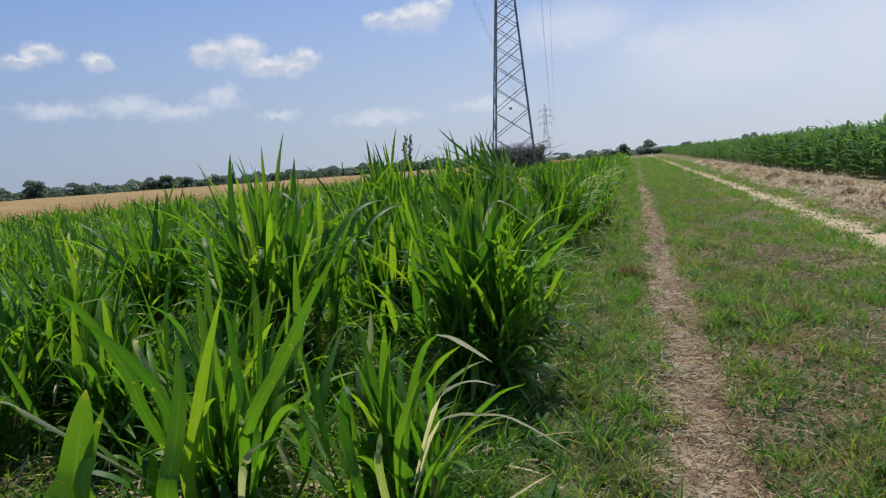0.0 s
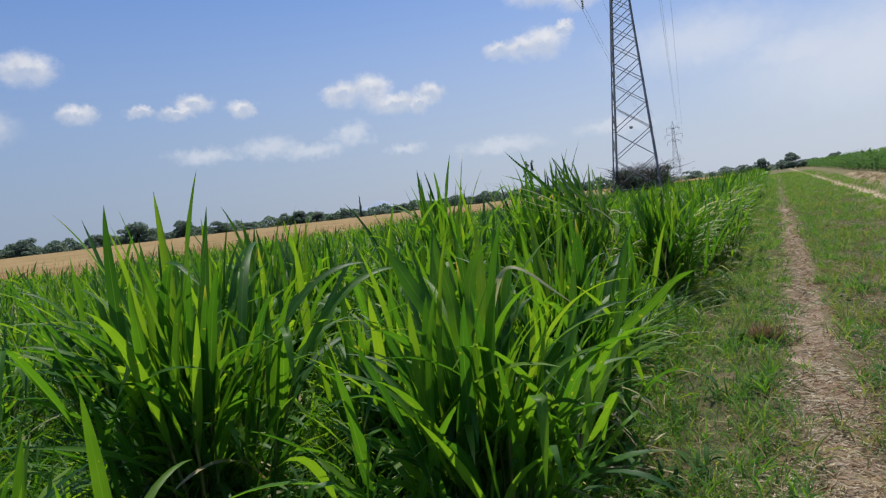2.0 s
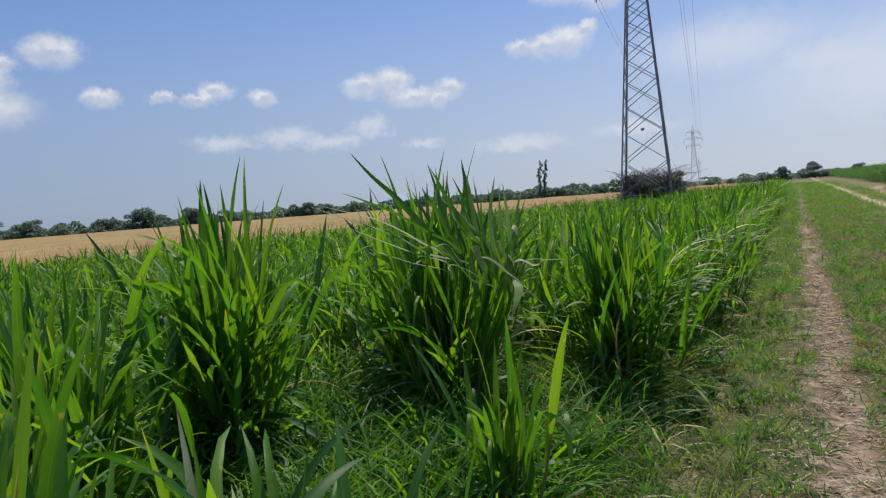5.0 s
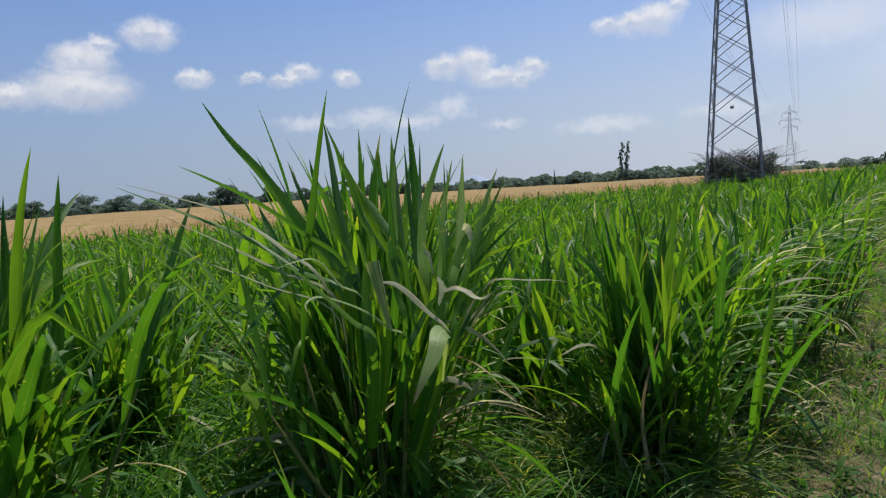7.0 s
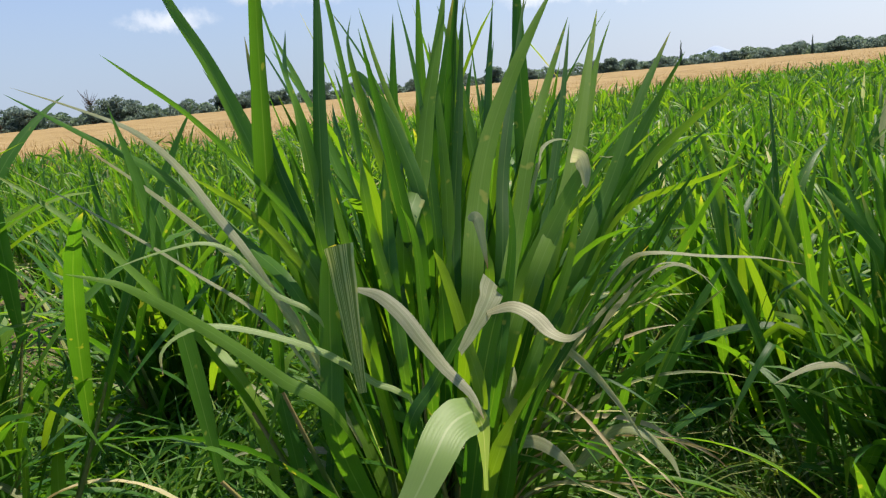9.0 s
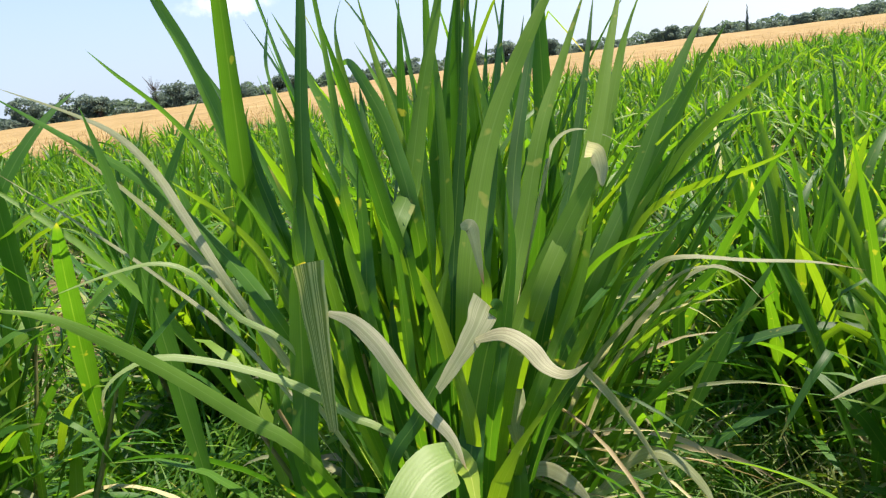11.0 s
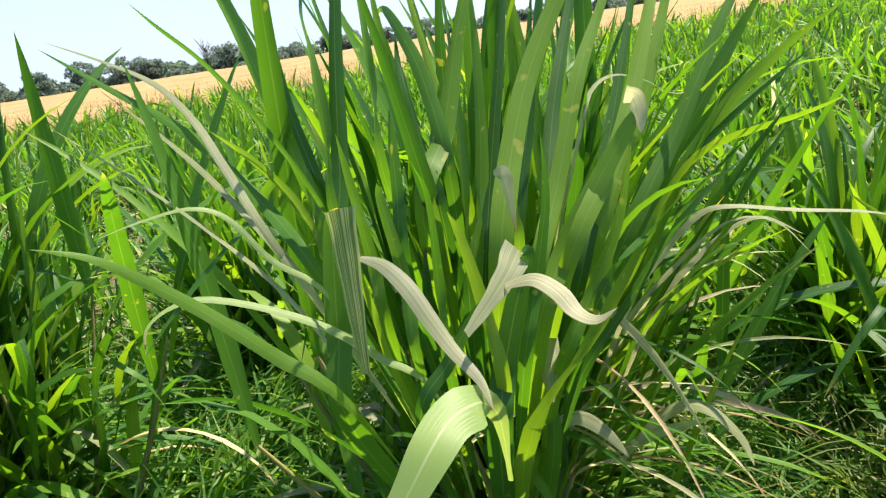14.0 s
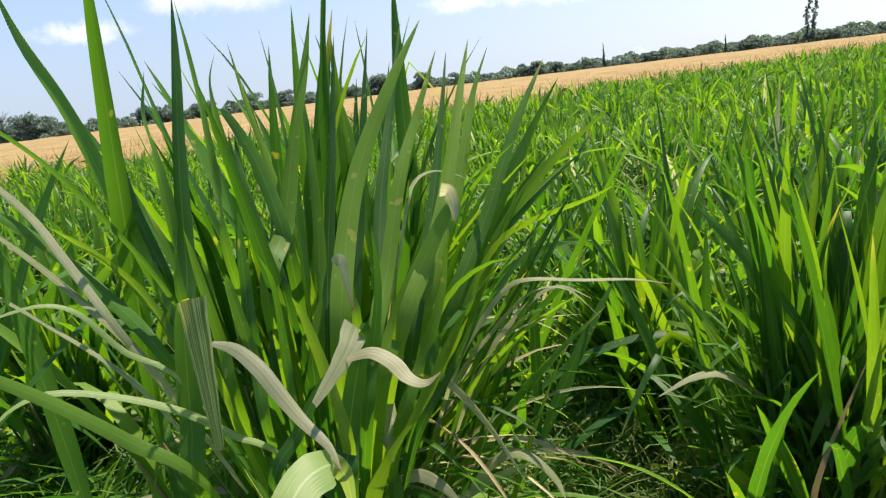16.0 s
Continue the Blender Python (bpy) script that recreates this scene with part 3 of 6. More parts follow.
def clump_of_parts(at, H, stems, seed, label, reach=1.0, dry_more=0.0, wide=1.0, upright=0.0, clear=None):
    """A near clump: every blade and stem is a part of its own."""
    rng = np.random.default_rng(seed)
    S, Lv = clump_plan(rng, H, stems, reach)
    z = float(ground_height(np.array(at[0]), np.array(at[1])))
    top = thing("grass_clump", (at[0], at[1], z), label, "grass clump", "fodder grass clumps")
    for root, bear, lean, h in S:
        m = Matrix.Translation(root.tolist()) @ Euler((0, 0, -bear)).to_matrix().to_4x4() @ Euler((-lean, 0, 0)).to_matrix().to_4x4() @ Matrix.Diagonal((1, 1, h, 1))
        part("stem", STEM_MESHES[rng.integers(4)], top, m)
    for root, az, tilt, kind, ln, w, dry in Lv:
        if clear is not None and math.cos(az - clear) > 0.2 and rng.random() < 0.85:
            continue
        w *= wide
        if kind == "arch" and (root[2] > 0.45 or upright >= 1) and rng.random() < upright:
            kind = "erect"
        elif kind == "arch" and upright > 0:
            w *= 0.6
        lib = LIBRARY[kind][rng.integers(len(LIBRARY[kind]))]
        mat = LEAF
        if dry or rng.random() < dry_more:
            mat = DRY if rng.random() < 0.35 else PALE
        elif kind == "kinked":
            mat = LEAF
        if mat is not LEAF:
            w *= 0.65
        m = Matrix.Translation(root.tolist()) @ Euler((0, 0, -az)).to_matrix().to_4x4() @ Euler((-tilt, 0, 0)).to_matrix().to_4x4() @ Matrix.Diagonal((w / 0.05, ln, ln, 1))
        part("leaf", lib[mat.name], top, m)
    _, inner = clump_plan(rng, H * 0.92, int(stems * 1.9), reach * 0.95)
    inner = [(l[0], l[1], l[2], l[3], l[4] * 0.68, l[5] * 0.8, l[6]) for l in inner if l[0][2] < 0.44 * H and (clear is None or math.cos(l[1] - clear) < 0.3 or l[0][2] < 0.24 * H)]
    got = blade_set(rng, inner, 6, 1)
    part("inner_foliage", mesh("inner_foliage", got[0], got[1], LEAF, got[2]), top)["kind"] = "stuff"
    return top


def spline(points, k):
    """A smooth line of k points through the given ones."""
    p = np.array(points, float)
    d = np.r_[0, np.cumsum(np.linalg.norm(np.diff(p, axis=0), axis=1) ** 0.5)]
    q = np.concatenate([[2 * p[0] - p[1]], p, [2 * p[-1] - p[-2]]])
    t = np.linspace(0, len(p) - 1 - 1e-9, k)
    i = t.astype(int)
    f = (t - i)[:, None]
    a, b, c, e = q[i], q[i + 1], q[i + 2], q[i + 3]
    return 0.5 * (2 * b + (c - a) * f + (2 * a - 5 * b + 4 * c - e) * f * f + (3 * b - a - 3 * c + e) * f ** 3)


def shaped_leaf(clump, line, w, mat, face=(0.8, -0.5, 0.3), label="", fold=0.22, twist=0.0, k=26, shape="blade"):
    """One blade of a clump, bent along a few points, its broad side turned to face."""
    P = spline(line, k) - np.array(clump.matrix_basis.translation)
    T = np.gradient(P, axis=0)
    side = np.cross(T, np.array(face))
    v, f, u = ribbons_on(P[None], side[None], np.array([w]), -fold, shape, 2, (np.linspace(0, 1, k) * twist)[None], 0.08, 5)
    part("leaf", mesh("leaf", v, f, mat, u), clump, None, label)


main_clump = clump_of_parts((-1.32, 8.33), 1.86, 54, 101, "large fodder grass clump with broken, drooping and dry-tipped blades", 1.15, wide=0.85, upright=0.8, clear=radians(125))
shaped_leaf(main_clump, [(-1.044, 8.034, 0.849), (-0.906, 7.890, 1.229), (-1.042, 7.895, 1.357), (-1.187, 7.897, 1.508), (-1.337, 7.892, 1.665), (-1.490, 7.878, 1.809), (-1.635, 7.879, 1.961)], 0.045, LEAF, (0.6, -0.79, -0.18), '', 0.22, -0.3, 26, 'blade')
shaped_leaf(main_clump, [(-1.057, 8.035, 0.919), (-0.926, 7.892, 1.299), (-1.111, 7.863, 1.441), (-1.297, 7.820, 1.561), (-1.477, 7.772, 1.650), (-1.636, 7.747, 1.713)], 0.018, LEAF, (0.29, -1.06, -0.01), '', 0.22, 0.1, 26, 'blade')
shaped_leaf(main_clump, [(-1.034, 8.038, 0.813), (-0.891, 7.897, 1.193), (-0.984, 7.908, 1.323), (-1.084, 7.909, 1.459), (-1.176, 7.925, 1.595), (-1.253, 7.951, 1.703)], 0.026, LEAF, (0.4, -0.32, -0.27), '', 0.22, -0.2, 26, 'blade')
shaped_leaf(main_clump, [(-1.049, 8.042, 0.900), (-0.914, 7.903, 1.280), (-0.997, 7.937, 1.421), (-1.080, 7.962, 1.547), (-1.152, 7.982, 1.626), (-1.213, 8.024, 1.708)], 0.037, LEAF, (0.56, -0.59, -0.49), '', 0.22, 0.3, 26, 'lance')
shaped_leaf(main_clump, [(-1.039, 8.041, 0.847), (-0.899, 7.902, 1.227), (-0.975, 7.941, 1.355), (-1.056, 7.997, 1.533), (-1.133, 8.057, 1.705), (-1.208, 8.108, 1.852)], 0.034, LEAF, (0.81, -0.68, -0.08), '', 0.22, 0.1, 26, 'blade')
shaped_leaf(main_clump, [(-1.034, 8.095, 0.976), (-0.890, 7.984, 1.356), (-0.965, 8.019, 1.473), (-1.044, 8.053, 1.601), (-1.126, 8.083, 1.732), (-1.204, 8.109, 1.842)], 0.026, LEAF, (0.29, -0.5, -0.19), '', 0.22, 0.2, 26, 'blade')
shaped_leaf(main_clump, [(-0.993, 8.127, 0.863), (-0.827, 8.034, 1.243), (-0.932, 8.048, 1.432), (-1.006, 8.068, 1.531), (-1.078, 8.091, 1.629), (-1.132, 8.120, 1.681), (-1.178, 8.162, 1.730)], 0.025, LEAF, (0.27, -0.42, -0.27), '', 0.22, -0.2, 26, 'blade')
shaped_leaf(main_clump, [(-1.018, 8.162, 0.936), (-0.866, 8.088, 1.316), (-0.973, 8.118, 1.475), (-1.064, 8.133, 1.554), (-1.150, 8.144, 1.607), (-1.220, 8.153, 1.604)], 0.028, LEAF, (0.82, -0.53, 0.04), '', 0.22, 0.2, 26, 'blade')
shaped_leaf(main_clump, [(-1.039, 8.191, 0.891), (-0.898, 8.133, 1.271), (-1.045, 8.170, 1.487), (-1.167, 8.206, 1.620), (-1.287, 8.246, 1.758)], 0.016, LEAF, (0.77, -0.74, 0.05), '', 0.22, -0.1, 26, 'blade')
shaped_leaf(main_clump, [(-0.965, 8.135, 0.746), (-0.784, 8.047, 1.126), (-0.860, 8.103, 1.285), (-0.942, 8.157, 1.460), (-1.026, 8.200, 1.623), (-1.111, 8.234, 1.770)], 0.041, LEAF, (0.31, -0.97, -0.45), '', 0.22, 0.4, 26, 'blade')
shaped_leaf(main_clump, [(-1.005, 8.118, 0.900), (-0.847, 8.020, 1.280), (-0.895, 8.101, 1.396), (-0.952, 8.178, 1.534), (-1.006, 8.261, 1.674), (-1.060, 8.330, 1.787)], 0.037, LEAF, (0.53, -0.6, -0.39), '', 0.22, 0.5, 26, 'blade')
shaped_leaf(main_clump, [(-0.957, 8.070, 0.830), (-0.773, 7.946, 1.210), (-0.789, 7.960, 1.350), (-0.797, 7.972, 1.460)], 0.029, LEAF, (0.5, -0.81, -0.19), '', 0.22, 0, 26, 'flag')
shaped_leaf(main_clump, [(-0.995, 8.135, 0.896), (-0.830, 8.046, 1.276), (-0.929, 8.068, 1.380), (-1.022, 8.096, 1.478), (-1.104, 8.137, 1.565)], 0.026, LEAF, (0.84, -0.56, 0.05), '', 0.22, 0.1, 26, 'blade')
shaped_leaf(main_clump, [(-0.954, 8.167, 0.783), (-0.768, 8.095, 1.163), (-0.832, 8.188, 1.355), (-0.879, 8.281, 1.489), (-0.910, 8.405, 1.632), (-0.938, 8.522, 1.748)], 0.041, LEAF, (0.89, -0.57, -0.49), '', 0.22, 0.4, 26, 'blade')
shaped_leaf(main_clump, [(-0.934, 8.193, 0.759), (-0.737, 8.136, 1.139), (-0.785, 8.237, 1.292), (-0.835, 8.333, 1.443), (-0.874, 8.424, 1.549), (-0.911, 8.534, 1.683)], 0.031, LEAF, (0.88, -0.39, -0.2), '', 0.22, 0.4, 26, 'blade')
shaped_leaf(main_clump, [(-0.942, 8.241, 0.780), (-0.748, 8.210, 1.160), (-0.785, 8.358, 1.313), (-0.838, 8.468, 1.442), (-0.895, 8.570, 1.576), (-0.951, 8.672, 1.703)], 0.034, LEAF, (0.39, -0.45, -0.2), '', 0.22, 0.2, 26, 'blade')
shaped_leaf(main_clump, [(-0.946, 8.199, 0.680), (-0.756, 8.145, 1.060), (-0.764, 8.226, 1.191), (-0.764, 8.298, 1.280), (-0.761, 8.374, 1.366), (-0.766, 8.403, 1.389)], 0.040, LEAF, (0.29, -0.43, 0.09), '', 0.22, -0.2, 26, 'flag')
shaped_leaf(main_clump, [(-0.779, 8.383, 1.411), (-0.765, 8.392, 1.404), (-0.753, 8.389, 1.378), (-0.743, 8.382, 1.351)], 0.032, PALE, (0.77, -0.76, -0.49), 'folded white blade tip', 0.22, -0.4, 26, 'flag')
shaped_leaf(main_clump, [(-0.913, 8.155, 0.538), (-0.704, 8.076, 0.918), (-0.724, 8.228, 1.030), (-0.751, 8.363, 1.133), (-0.786, 8.473, 1.213), (-0.803, 8.604, 1.275), (-0.760, 8.821, 1.303), (-0.758, 8.963, 1.322)], 0.049, LEAF, (0.75, -0.42, -0.57), 'long arching green blade with yellow spots', 0.22, -0.2, 26, 'blade')
shaped_leaf(main_clump, [(-0.918, 8.265, 0.729), (-0.713, 8.245, 1.109), (-0.764, 8.419, 1.177), (-0.807, 8.606, 1.240), (-0.840, 8.795, 1.276)], 0.021, LEAF, (0.28, -0.53, -0.37), '', 0.22, 0.1, 26, 'blade')
shaped_leaf(main_clump, [(-1.002, 8.356, 0.713), (-0.841, 8.386, 1.093), (-0.858, 8.572, 1.304), (-0.884, 8.729, 1.494), (-0.904, 8.876, 1.641)], 0.034, LEAF, (0.89, -0.69, 0.1), '', 0.22, 0.4, 26, 'blade')
shaped_leaf(main_clump, [(-1.018, 8.401, 0.732), (-0.867, 8.456, 1.112), (-0.869, 8.634, 1.326), (-0.873, 8.775, 1.476), (-0.878, 8.895, 1.590)], 0.043, LEAF, (0.3, -0.62, -0.58), '', 0.22, -0.2, 26, 'blade')
shaped_leaf(main_clump, [(-1.007, 8.337, 0.764), (-0.850, 8.357, 1.144), (-0.916, 8.541, 1.341), (-0.998, 8.709, 1.561), (-1.067, 8.853, 1.690)], 0.031, LEAF, (0.52, -0.61, -0.49), '', 0.22, -0.3, 26, 'blade')
shaped_leaf(main_clump, [(-1.055, 8.467, 0.716), (-0.923, 8.557, 1.096), (-0.891, 8.725, 1.308), (-0.848, 8.857, 1.418), (-0.796, 8.993, 1.504)], 0.034, LEAF, (0.81, -0.83, 0.07), '', 0.22, -0.5, 26, 'blade')
shaped_leaf(main_clump, [(-0.997, 8.319, 0.975), (-0.835, 8.329, 1.355), (-0.875, 8.397, 1.420), (-0.895, 8.471, 1.433), (-0.903, 8.550, 1.409), (-0.906, 8.628, 1.372), (-0.889, 8.762, 1.373)], 0.010, PALE, (0.5, -0.35, 0.8), '', 0.22, 0.4, 26, 'blade')
shaped_leaf(main_clump, [(-1.062, 7.996, 0.831), (-0.934, 7.832, 1.211), (-1.151, 7.796, 1.309), (-1.384, 7.738, 1.414), (-1.646, 7.640, 1.543)], 0.015, PALE, (0.4, -0.35, 0.85), '', 0.22, -0.1, 26, 'blade')
shaped_leaf(main_clump, [(-1.054, 8.012, 0.837), (-0.921, 7.856, 1.217), (-1.090, 7.831, 1.311), (-1.294, 7.761, 1.438), (-1.512, 7.655, 1.542), (-1.731, 7.547, 1.645)], 0.025, LEAF, (0.5, -0.3, 0.8), '', 0.22, -0, 26, 'blade')
shaped_leaf(main_clump, [(-1.079, 7.983, 0.879), (-0.959, 7.812, 1.259), (-1.114, 7.785, 1.384), (-1.247, 7.770, 1.466), (-1.389, 7.735, 1.537), (-1.544, 7.668, 1.592), (-1.727, 7.561, 1.659)], 0.016, PALE, (0.4, -0.35, 0.85), '', 0.22, 0, 26, 'blade')
shaped_leaf(main_clump, [(-1.041, 8.030, 0.824), (-0.902, 7.884, 1.204), (-1.022, 7.870, 1.312), (-1.141, 7.839, 1.383), (-1.262, 7.796, 1.439)], 0.028, LEAF, (0.64, -0.65, -0.17), '', 0.22, 0.1, 26, 'blade')
shaped_leaf(main_clump, [(-0.940, 7.986, 0.694), (-0.746, 7.817, 1.074), (-0.776, 7.741, 1.164), (-0.802, 7.669, 1.246), (-0.817, 7.605, 1.309), (-0.820, 7.554, 1.353), (-0.820, 7.497, 1.380)], 0.021, LEAF, (0.45, -0.3, 0.85), 'broad arching green blade', 0.22, 0.4, 26, 'blade')
shaped_leaf(main_clump, [(-0.925, 8.069, 0.667), (-0.724, 7.944, 1.047), (-0.756, 7.881, 1.119), (-0.785, 7.819, 1.180), (-0.818, 7.742, 1.227), (-0.842, 7.671, 1.255), (-0.843, 7.625, 1.254), (-0.831, 7.593, 1.239), (-0.803, 7.584, 1.214)], 0.014, BROAD, (0.4, -0.3, 0.9), 'thin arching blade with curled dry tip', 0.22, 0, 26, 'blade')
shaped_leaf(main_clump, [(-1.057, 7.987, 0.780), (-0.926, 7.819, 1.160), (-1.170, 7.742, 1.268), (-1.435, 7.631, 1.380), (-1.699, 7.517, 1.482)], 0.008, PALE, (0.4, -0.3, 0.9), '', 0.22, -0.1, 26, 'blade')
shaped_leaf(main_clump, [(-0.989, 8.008, 0.812), (-0.821, 7.851, 1.192), (-0.863, 7.780, 1.274), (-0.886, 7.737, 1.345), (-0.896, 7.692, 1.370), (-0.908, 7.627, 1.366), (-0.917, 7.564, 1.354)], 0.010, BROAD, (0.4, -0.3, 0.9), '', 0.22, 0.2, 26, 'blade')
shaped_leaf(main_clump, [(-0.965, 7.989, 0.636), (-0.785, 7.822, 1.016), (-0.806, 7.837, 1.148), (-0.816, 7.853, 1.246), (-0.820, 7.866, 1.318), (-0.810, 7.875, 1.339)], 0.039, LEAF, (0.45, -0.34, -0.24), '', 0.22, -0.3, 26, 'flag')
shaped_leaf(main_clump, [(-0.801, 7.872, 1.340), (-0.772, 7.861, 1.271), (-0.743, 7.850, 1.200), (-0.714, 7.839, 1.127)], 0.049, STRIPED, (0.84, -0.78, -0.25), 'hanging striped withered blade end with frayed tip', 0.3, 0.25, 26, 'stalk')
shaped_leaf(main_clump, [(-0.962, 8.042, 0.697), (-0.780, 7.903, 1.077), (-0.800, 7.893, 1.175), (-0.808, 7.886, 1.242), (-0.797, 7.890, 1.263)], 0.023, LEAF, (0.26, -0.76, -0.19), '', 0.22, 0, 26, 'blade')
shaped_leaf(main_clump, [(-0.769, 7.880, 1.272), (-0.734, 7.899, 1.264), (-0.696, 7.913, 1.238), (-0.659, 7.921, 1.203), (-0.620, 7.931, 1.165), (-0.581, 7.944, 1.132), (-0.551, 7.942, 1.101)], 0.026, PALE, (0.5, -0.35, 0.8), 'drooping silvery blade end', 0.25, 0.2, 26, 'blade')
shaped_leaf(main_clump, [(-0.888, 8.109, 0.592), (-0.666, 8.006, 0.972), (-0.669, 8.029, 1.072), (-0.667, 8.060, 1.168), (-0.660, 8.087, 1.240), (-0.657, 8.075, 1.253)], 0.039, LEAF, (0.84, -0.48, 0.1), '', 0.22, -0.5, 26, 'flag')
shaped_leaf(main_clump, [(-0.672, 8.079, 1.249), (-0.643, 8.037, 1.230), (-0.617, 7.990, 1.212), (-0.592, 7.940, 1.194)], 0.049, PALE, (0.84, -0.75, -0.2), 'folded white-green blade tip', 0.1, 0, 26, 'stalk')
shaped_leaf(main_clump, [(-0.918, 8.043, 0.634), (-0.713, 7.905, 1.014), (-0.690, 7.954, 1.111), (-0.664, 7.996, 1.183), (-0.632, 8.031, 1.222)], 0.022, LEAF, (0.66, -1.02, -0.16), '', 0.22, 0.1, 26, 'flag')
shaped_leaf(main_clump, [(-0.633, 8.027, 1.221), (-0.600, 8.051, 1.233), (-0.565, 8.064, 1.221), (-0.533, 8.066, 1.202), (-0.504, 8.074, 1.198), (-0.479, 8.087, 1.217)], 0.027, WITHERED, (0.45, -0.3, 0.85), 'pale blade with curled brown tip', 0.22, 0.2, 26, 'blade')
shaped_leaf(main_clump, [(-0.979, 8.225, 0.409), (-0.806, 8.185, 0.789), (-0.813, 8.197, 0.897), (-0.819, 8.211, 1.002)], 0.029, LEAF, (0.69, -0.81, -0.11), '', 0.22, -0, 26, 'flag')
shaped_leaf(main_clump, [(-0.820, 8.221, 1.024), (-0.775, 8.176, 0.988), (-0.724, 8.144, 0.954)], 0.037, PALE, (0.84, -0.75, -0.2), 'folded white blade tip', 0.1, 0, 26, 'blade')
shaped_leaf(main_clump, [(-0.842, 8.374, 0.677), (-0.799, 8.433, 0.766), (-0.755, 8.468, 0.806), (-0.705, 8.490, 0.801), (-0.653, 8.499, 0.765), (-0.616, 8.485, 0.734)], 0.028, PALE, (0.4, -0.3, 0.85), '', 0.22, 0.2, 26, 'blade')
shaped_leaf(main_clump, [(-0.850, 8.367, 0.690), (-0.798, 8.430, 0.737), (-0.728, 8.516, 0.770)], 0.023, BROAD, (0.4, -0.3, 0.85), '', 0.22, -0.5, 26, 'blade')
shaped_leaf(main_clump, [(-0.861, 8.204, 0.812), (-0.807, 8.246, 0.845), (-0.752, 8.266, 0.832), (-0.700, 8.272, 0.804)], 0.029, PALE, (0.4, -0.3, 0.85), '', 0.22, -0.4, 26, 'blade')
shaped_leaf(main_clump, [(-1.009, 8.375, 0.606), (-0.852, 8.415, 0.986), (-0.817, 8.480, 1.093), (-0.777, 8.535, 1.166), (-0.733, 8.570, 1.183), (-0.654, 8.648, 1.169), (-0.580, 8.719, 1.160), (-0.515, 8.771, 1.142)], 0.016, PALE, (0.4, -0.3, 0.9), '', 0.22, 0.2, 26, 'blade')
shaped_leaf(main_clump, [(-1.031, 8.381, 0.541), (-0.886, 8.425, 0.921), (-0.836, 8.528, 1.050), (-0.780, 8.616, 1.132), (-0.719, 8.671, 1.131), (-0.654, 8.697, 1.067)], 0.013, PALE, (0.4, -0.3, 0.9), '', 0.22, 0.5, 26, 'blade')
shaped_leaf(main_clump, [(-1.037, 8.413, 0.468), (-0.895, 8.474, 0.848), (-0.855, 8.595, 1.012), (-0.805, 8.677, 1.068), (-0.741, 8.734, 1.029)], 0.011, LEAF, (0.4, -0.3, 0.9), '', 0.22, -0.2, 26, 'blade')
shaped_leaf(main_clump, [(-1.059, 8.460, 0.522), (-0.930, 8.546, 0.902), (-0.879, 8.676, 1.046), (-0.826, 8.760, 1.097), (-0.761, 8.818, 1.056)], 0.015, PALE, (0.4, -0.3, 0.9), '', 0.22, -0, 26, 'blade')
shaped_leaf(main_clump, [(-0.942, 8.186, 0.816), (-0.749, 8.125, 1.196), (-0.759, 8.133, 1.284), (-0.767, 8.127, 1.337)], 0.019, LEAF, (0.46, -0.8, -0.38), '', 0.22, 0.1, 26, 'flag')
shaped_leaf(main_clump, [(-0.770, 8.112, 1.340), (-0.761, 8.124, 1.340), (-0.752, 8.124, 1.315), (-0.734, 8.118, 1.252)], 0.022, PALE, (0.8, -0.4, 0.3), 'folded pale blade tip', 0.15, 0.3, 26, 'blade')
shaped_leaf(main_clump, [(-0.995, 8.170, 0.723), (-0.830, 8.100, 1.103), (-0.929, 8.195, 1.281), (-1.027, 8.306, 1.488), (-1.133, 8.430, 1.745)], 0.030, LEAF, (0.64, -0.84, -0.34), '', 0.22, -0.1, 26, 'blade')
shaped_leaf(main_clump, [(-1.012, 8.224, 0.771), (-0.857, 8.183, 1.151), (-0.964, 8.308, 1.349), (-1.075, 8.434, 1.561), (-1.183, 8.565, 1.771)], 0.032, LEAF, (0.27, -0.64, -0.09), '', 0.22, 0.3, 26, 'blade')
shaped_leaf(main_clump, [(-0.987, 8.154, 0.755), (-0.819, 8.075, 1.135), (-0.916, 8.173, 1.309), (-1.026, 8.256, 1.495), (-1.139, 8.327, 1.666)], 0.031, LEAF, (0.39, -0.47, -0.43), '', 0.22, -0.2, 26, 'blade')
shaped_leaf(main_clump, [(-1.020, 8.268, 0.747), (-0.870, 8.251, 1.127), (-0.978, 8.379, 1.367), (-1.069, 8.509, 1.553), (-1.163, 8.653, 1.775)], 0.031, LEAF, (0.53, -0.55, -0.53), '', 0.22, -0.3, 26, 'blade')
shaped_leaf(main_clump, [(-0.995, 8.296, 0.700), (-0.831, 8.293, 1.080), (-0.913, 8.441, 1.270), (-0.999, 8.587, 1.471), (-1.093, 8.730, 1.689)], 0.029, LEAF, (0.47, -0.44, -0.29), '', 0.22, -0.2, 26, 'blade')
shaped_leaf(main_clump, [(-0.999, 8.105, 0.755), (-0.837, 8.001, 1.135), (-0.938, 8.064, 1.261), (-1.028, 8.142, 1.377), (-1.115, 8.228, 1.500)], 0.029, LEAF, (0.36, -0.82, -0.14), '', 0.22, 0.4, 26, 'blade')
shaped_leaf(main_clump, [(-0.923, 8.083, 0.696), (-0.720, 7.966, 1.076), (-0.743, 7.981, 1.207), (-0.765, 7.994, 1.328), (-0.780, 7.984, 1.387)], 0.025, LEAF, (0.54, -0.9, -0.52), '', 0.22, 0.4, 26, 'blade')
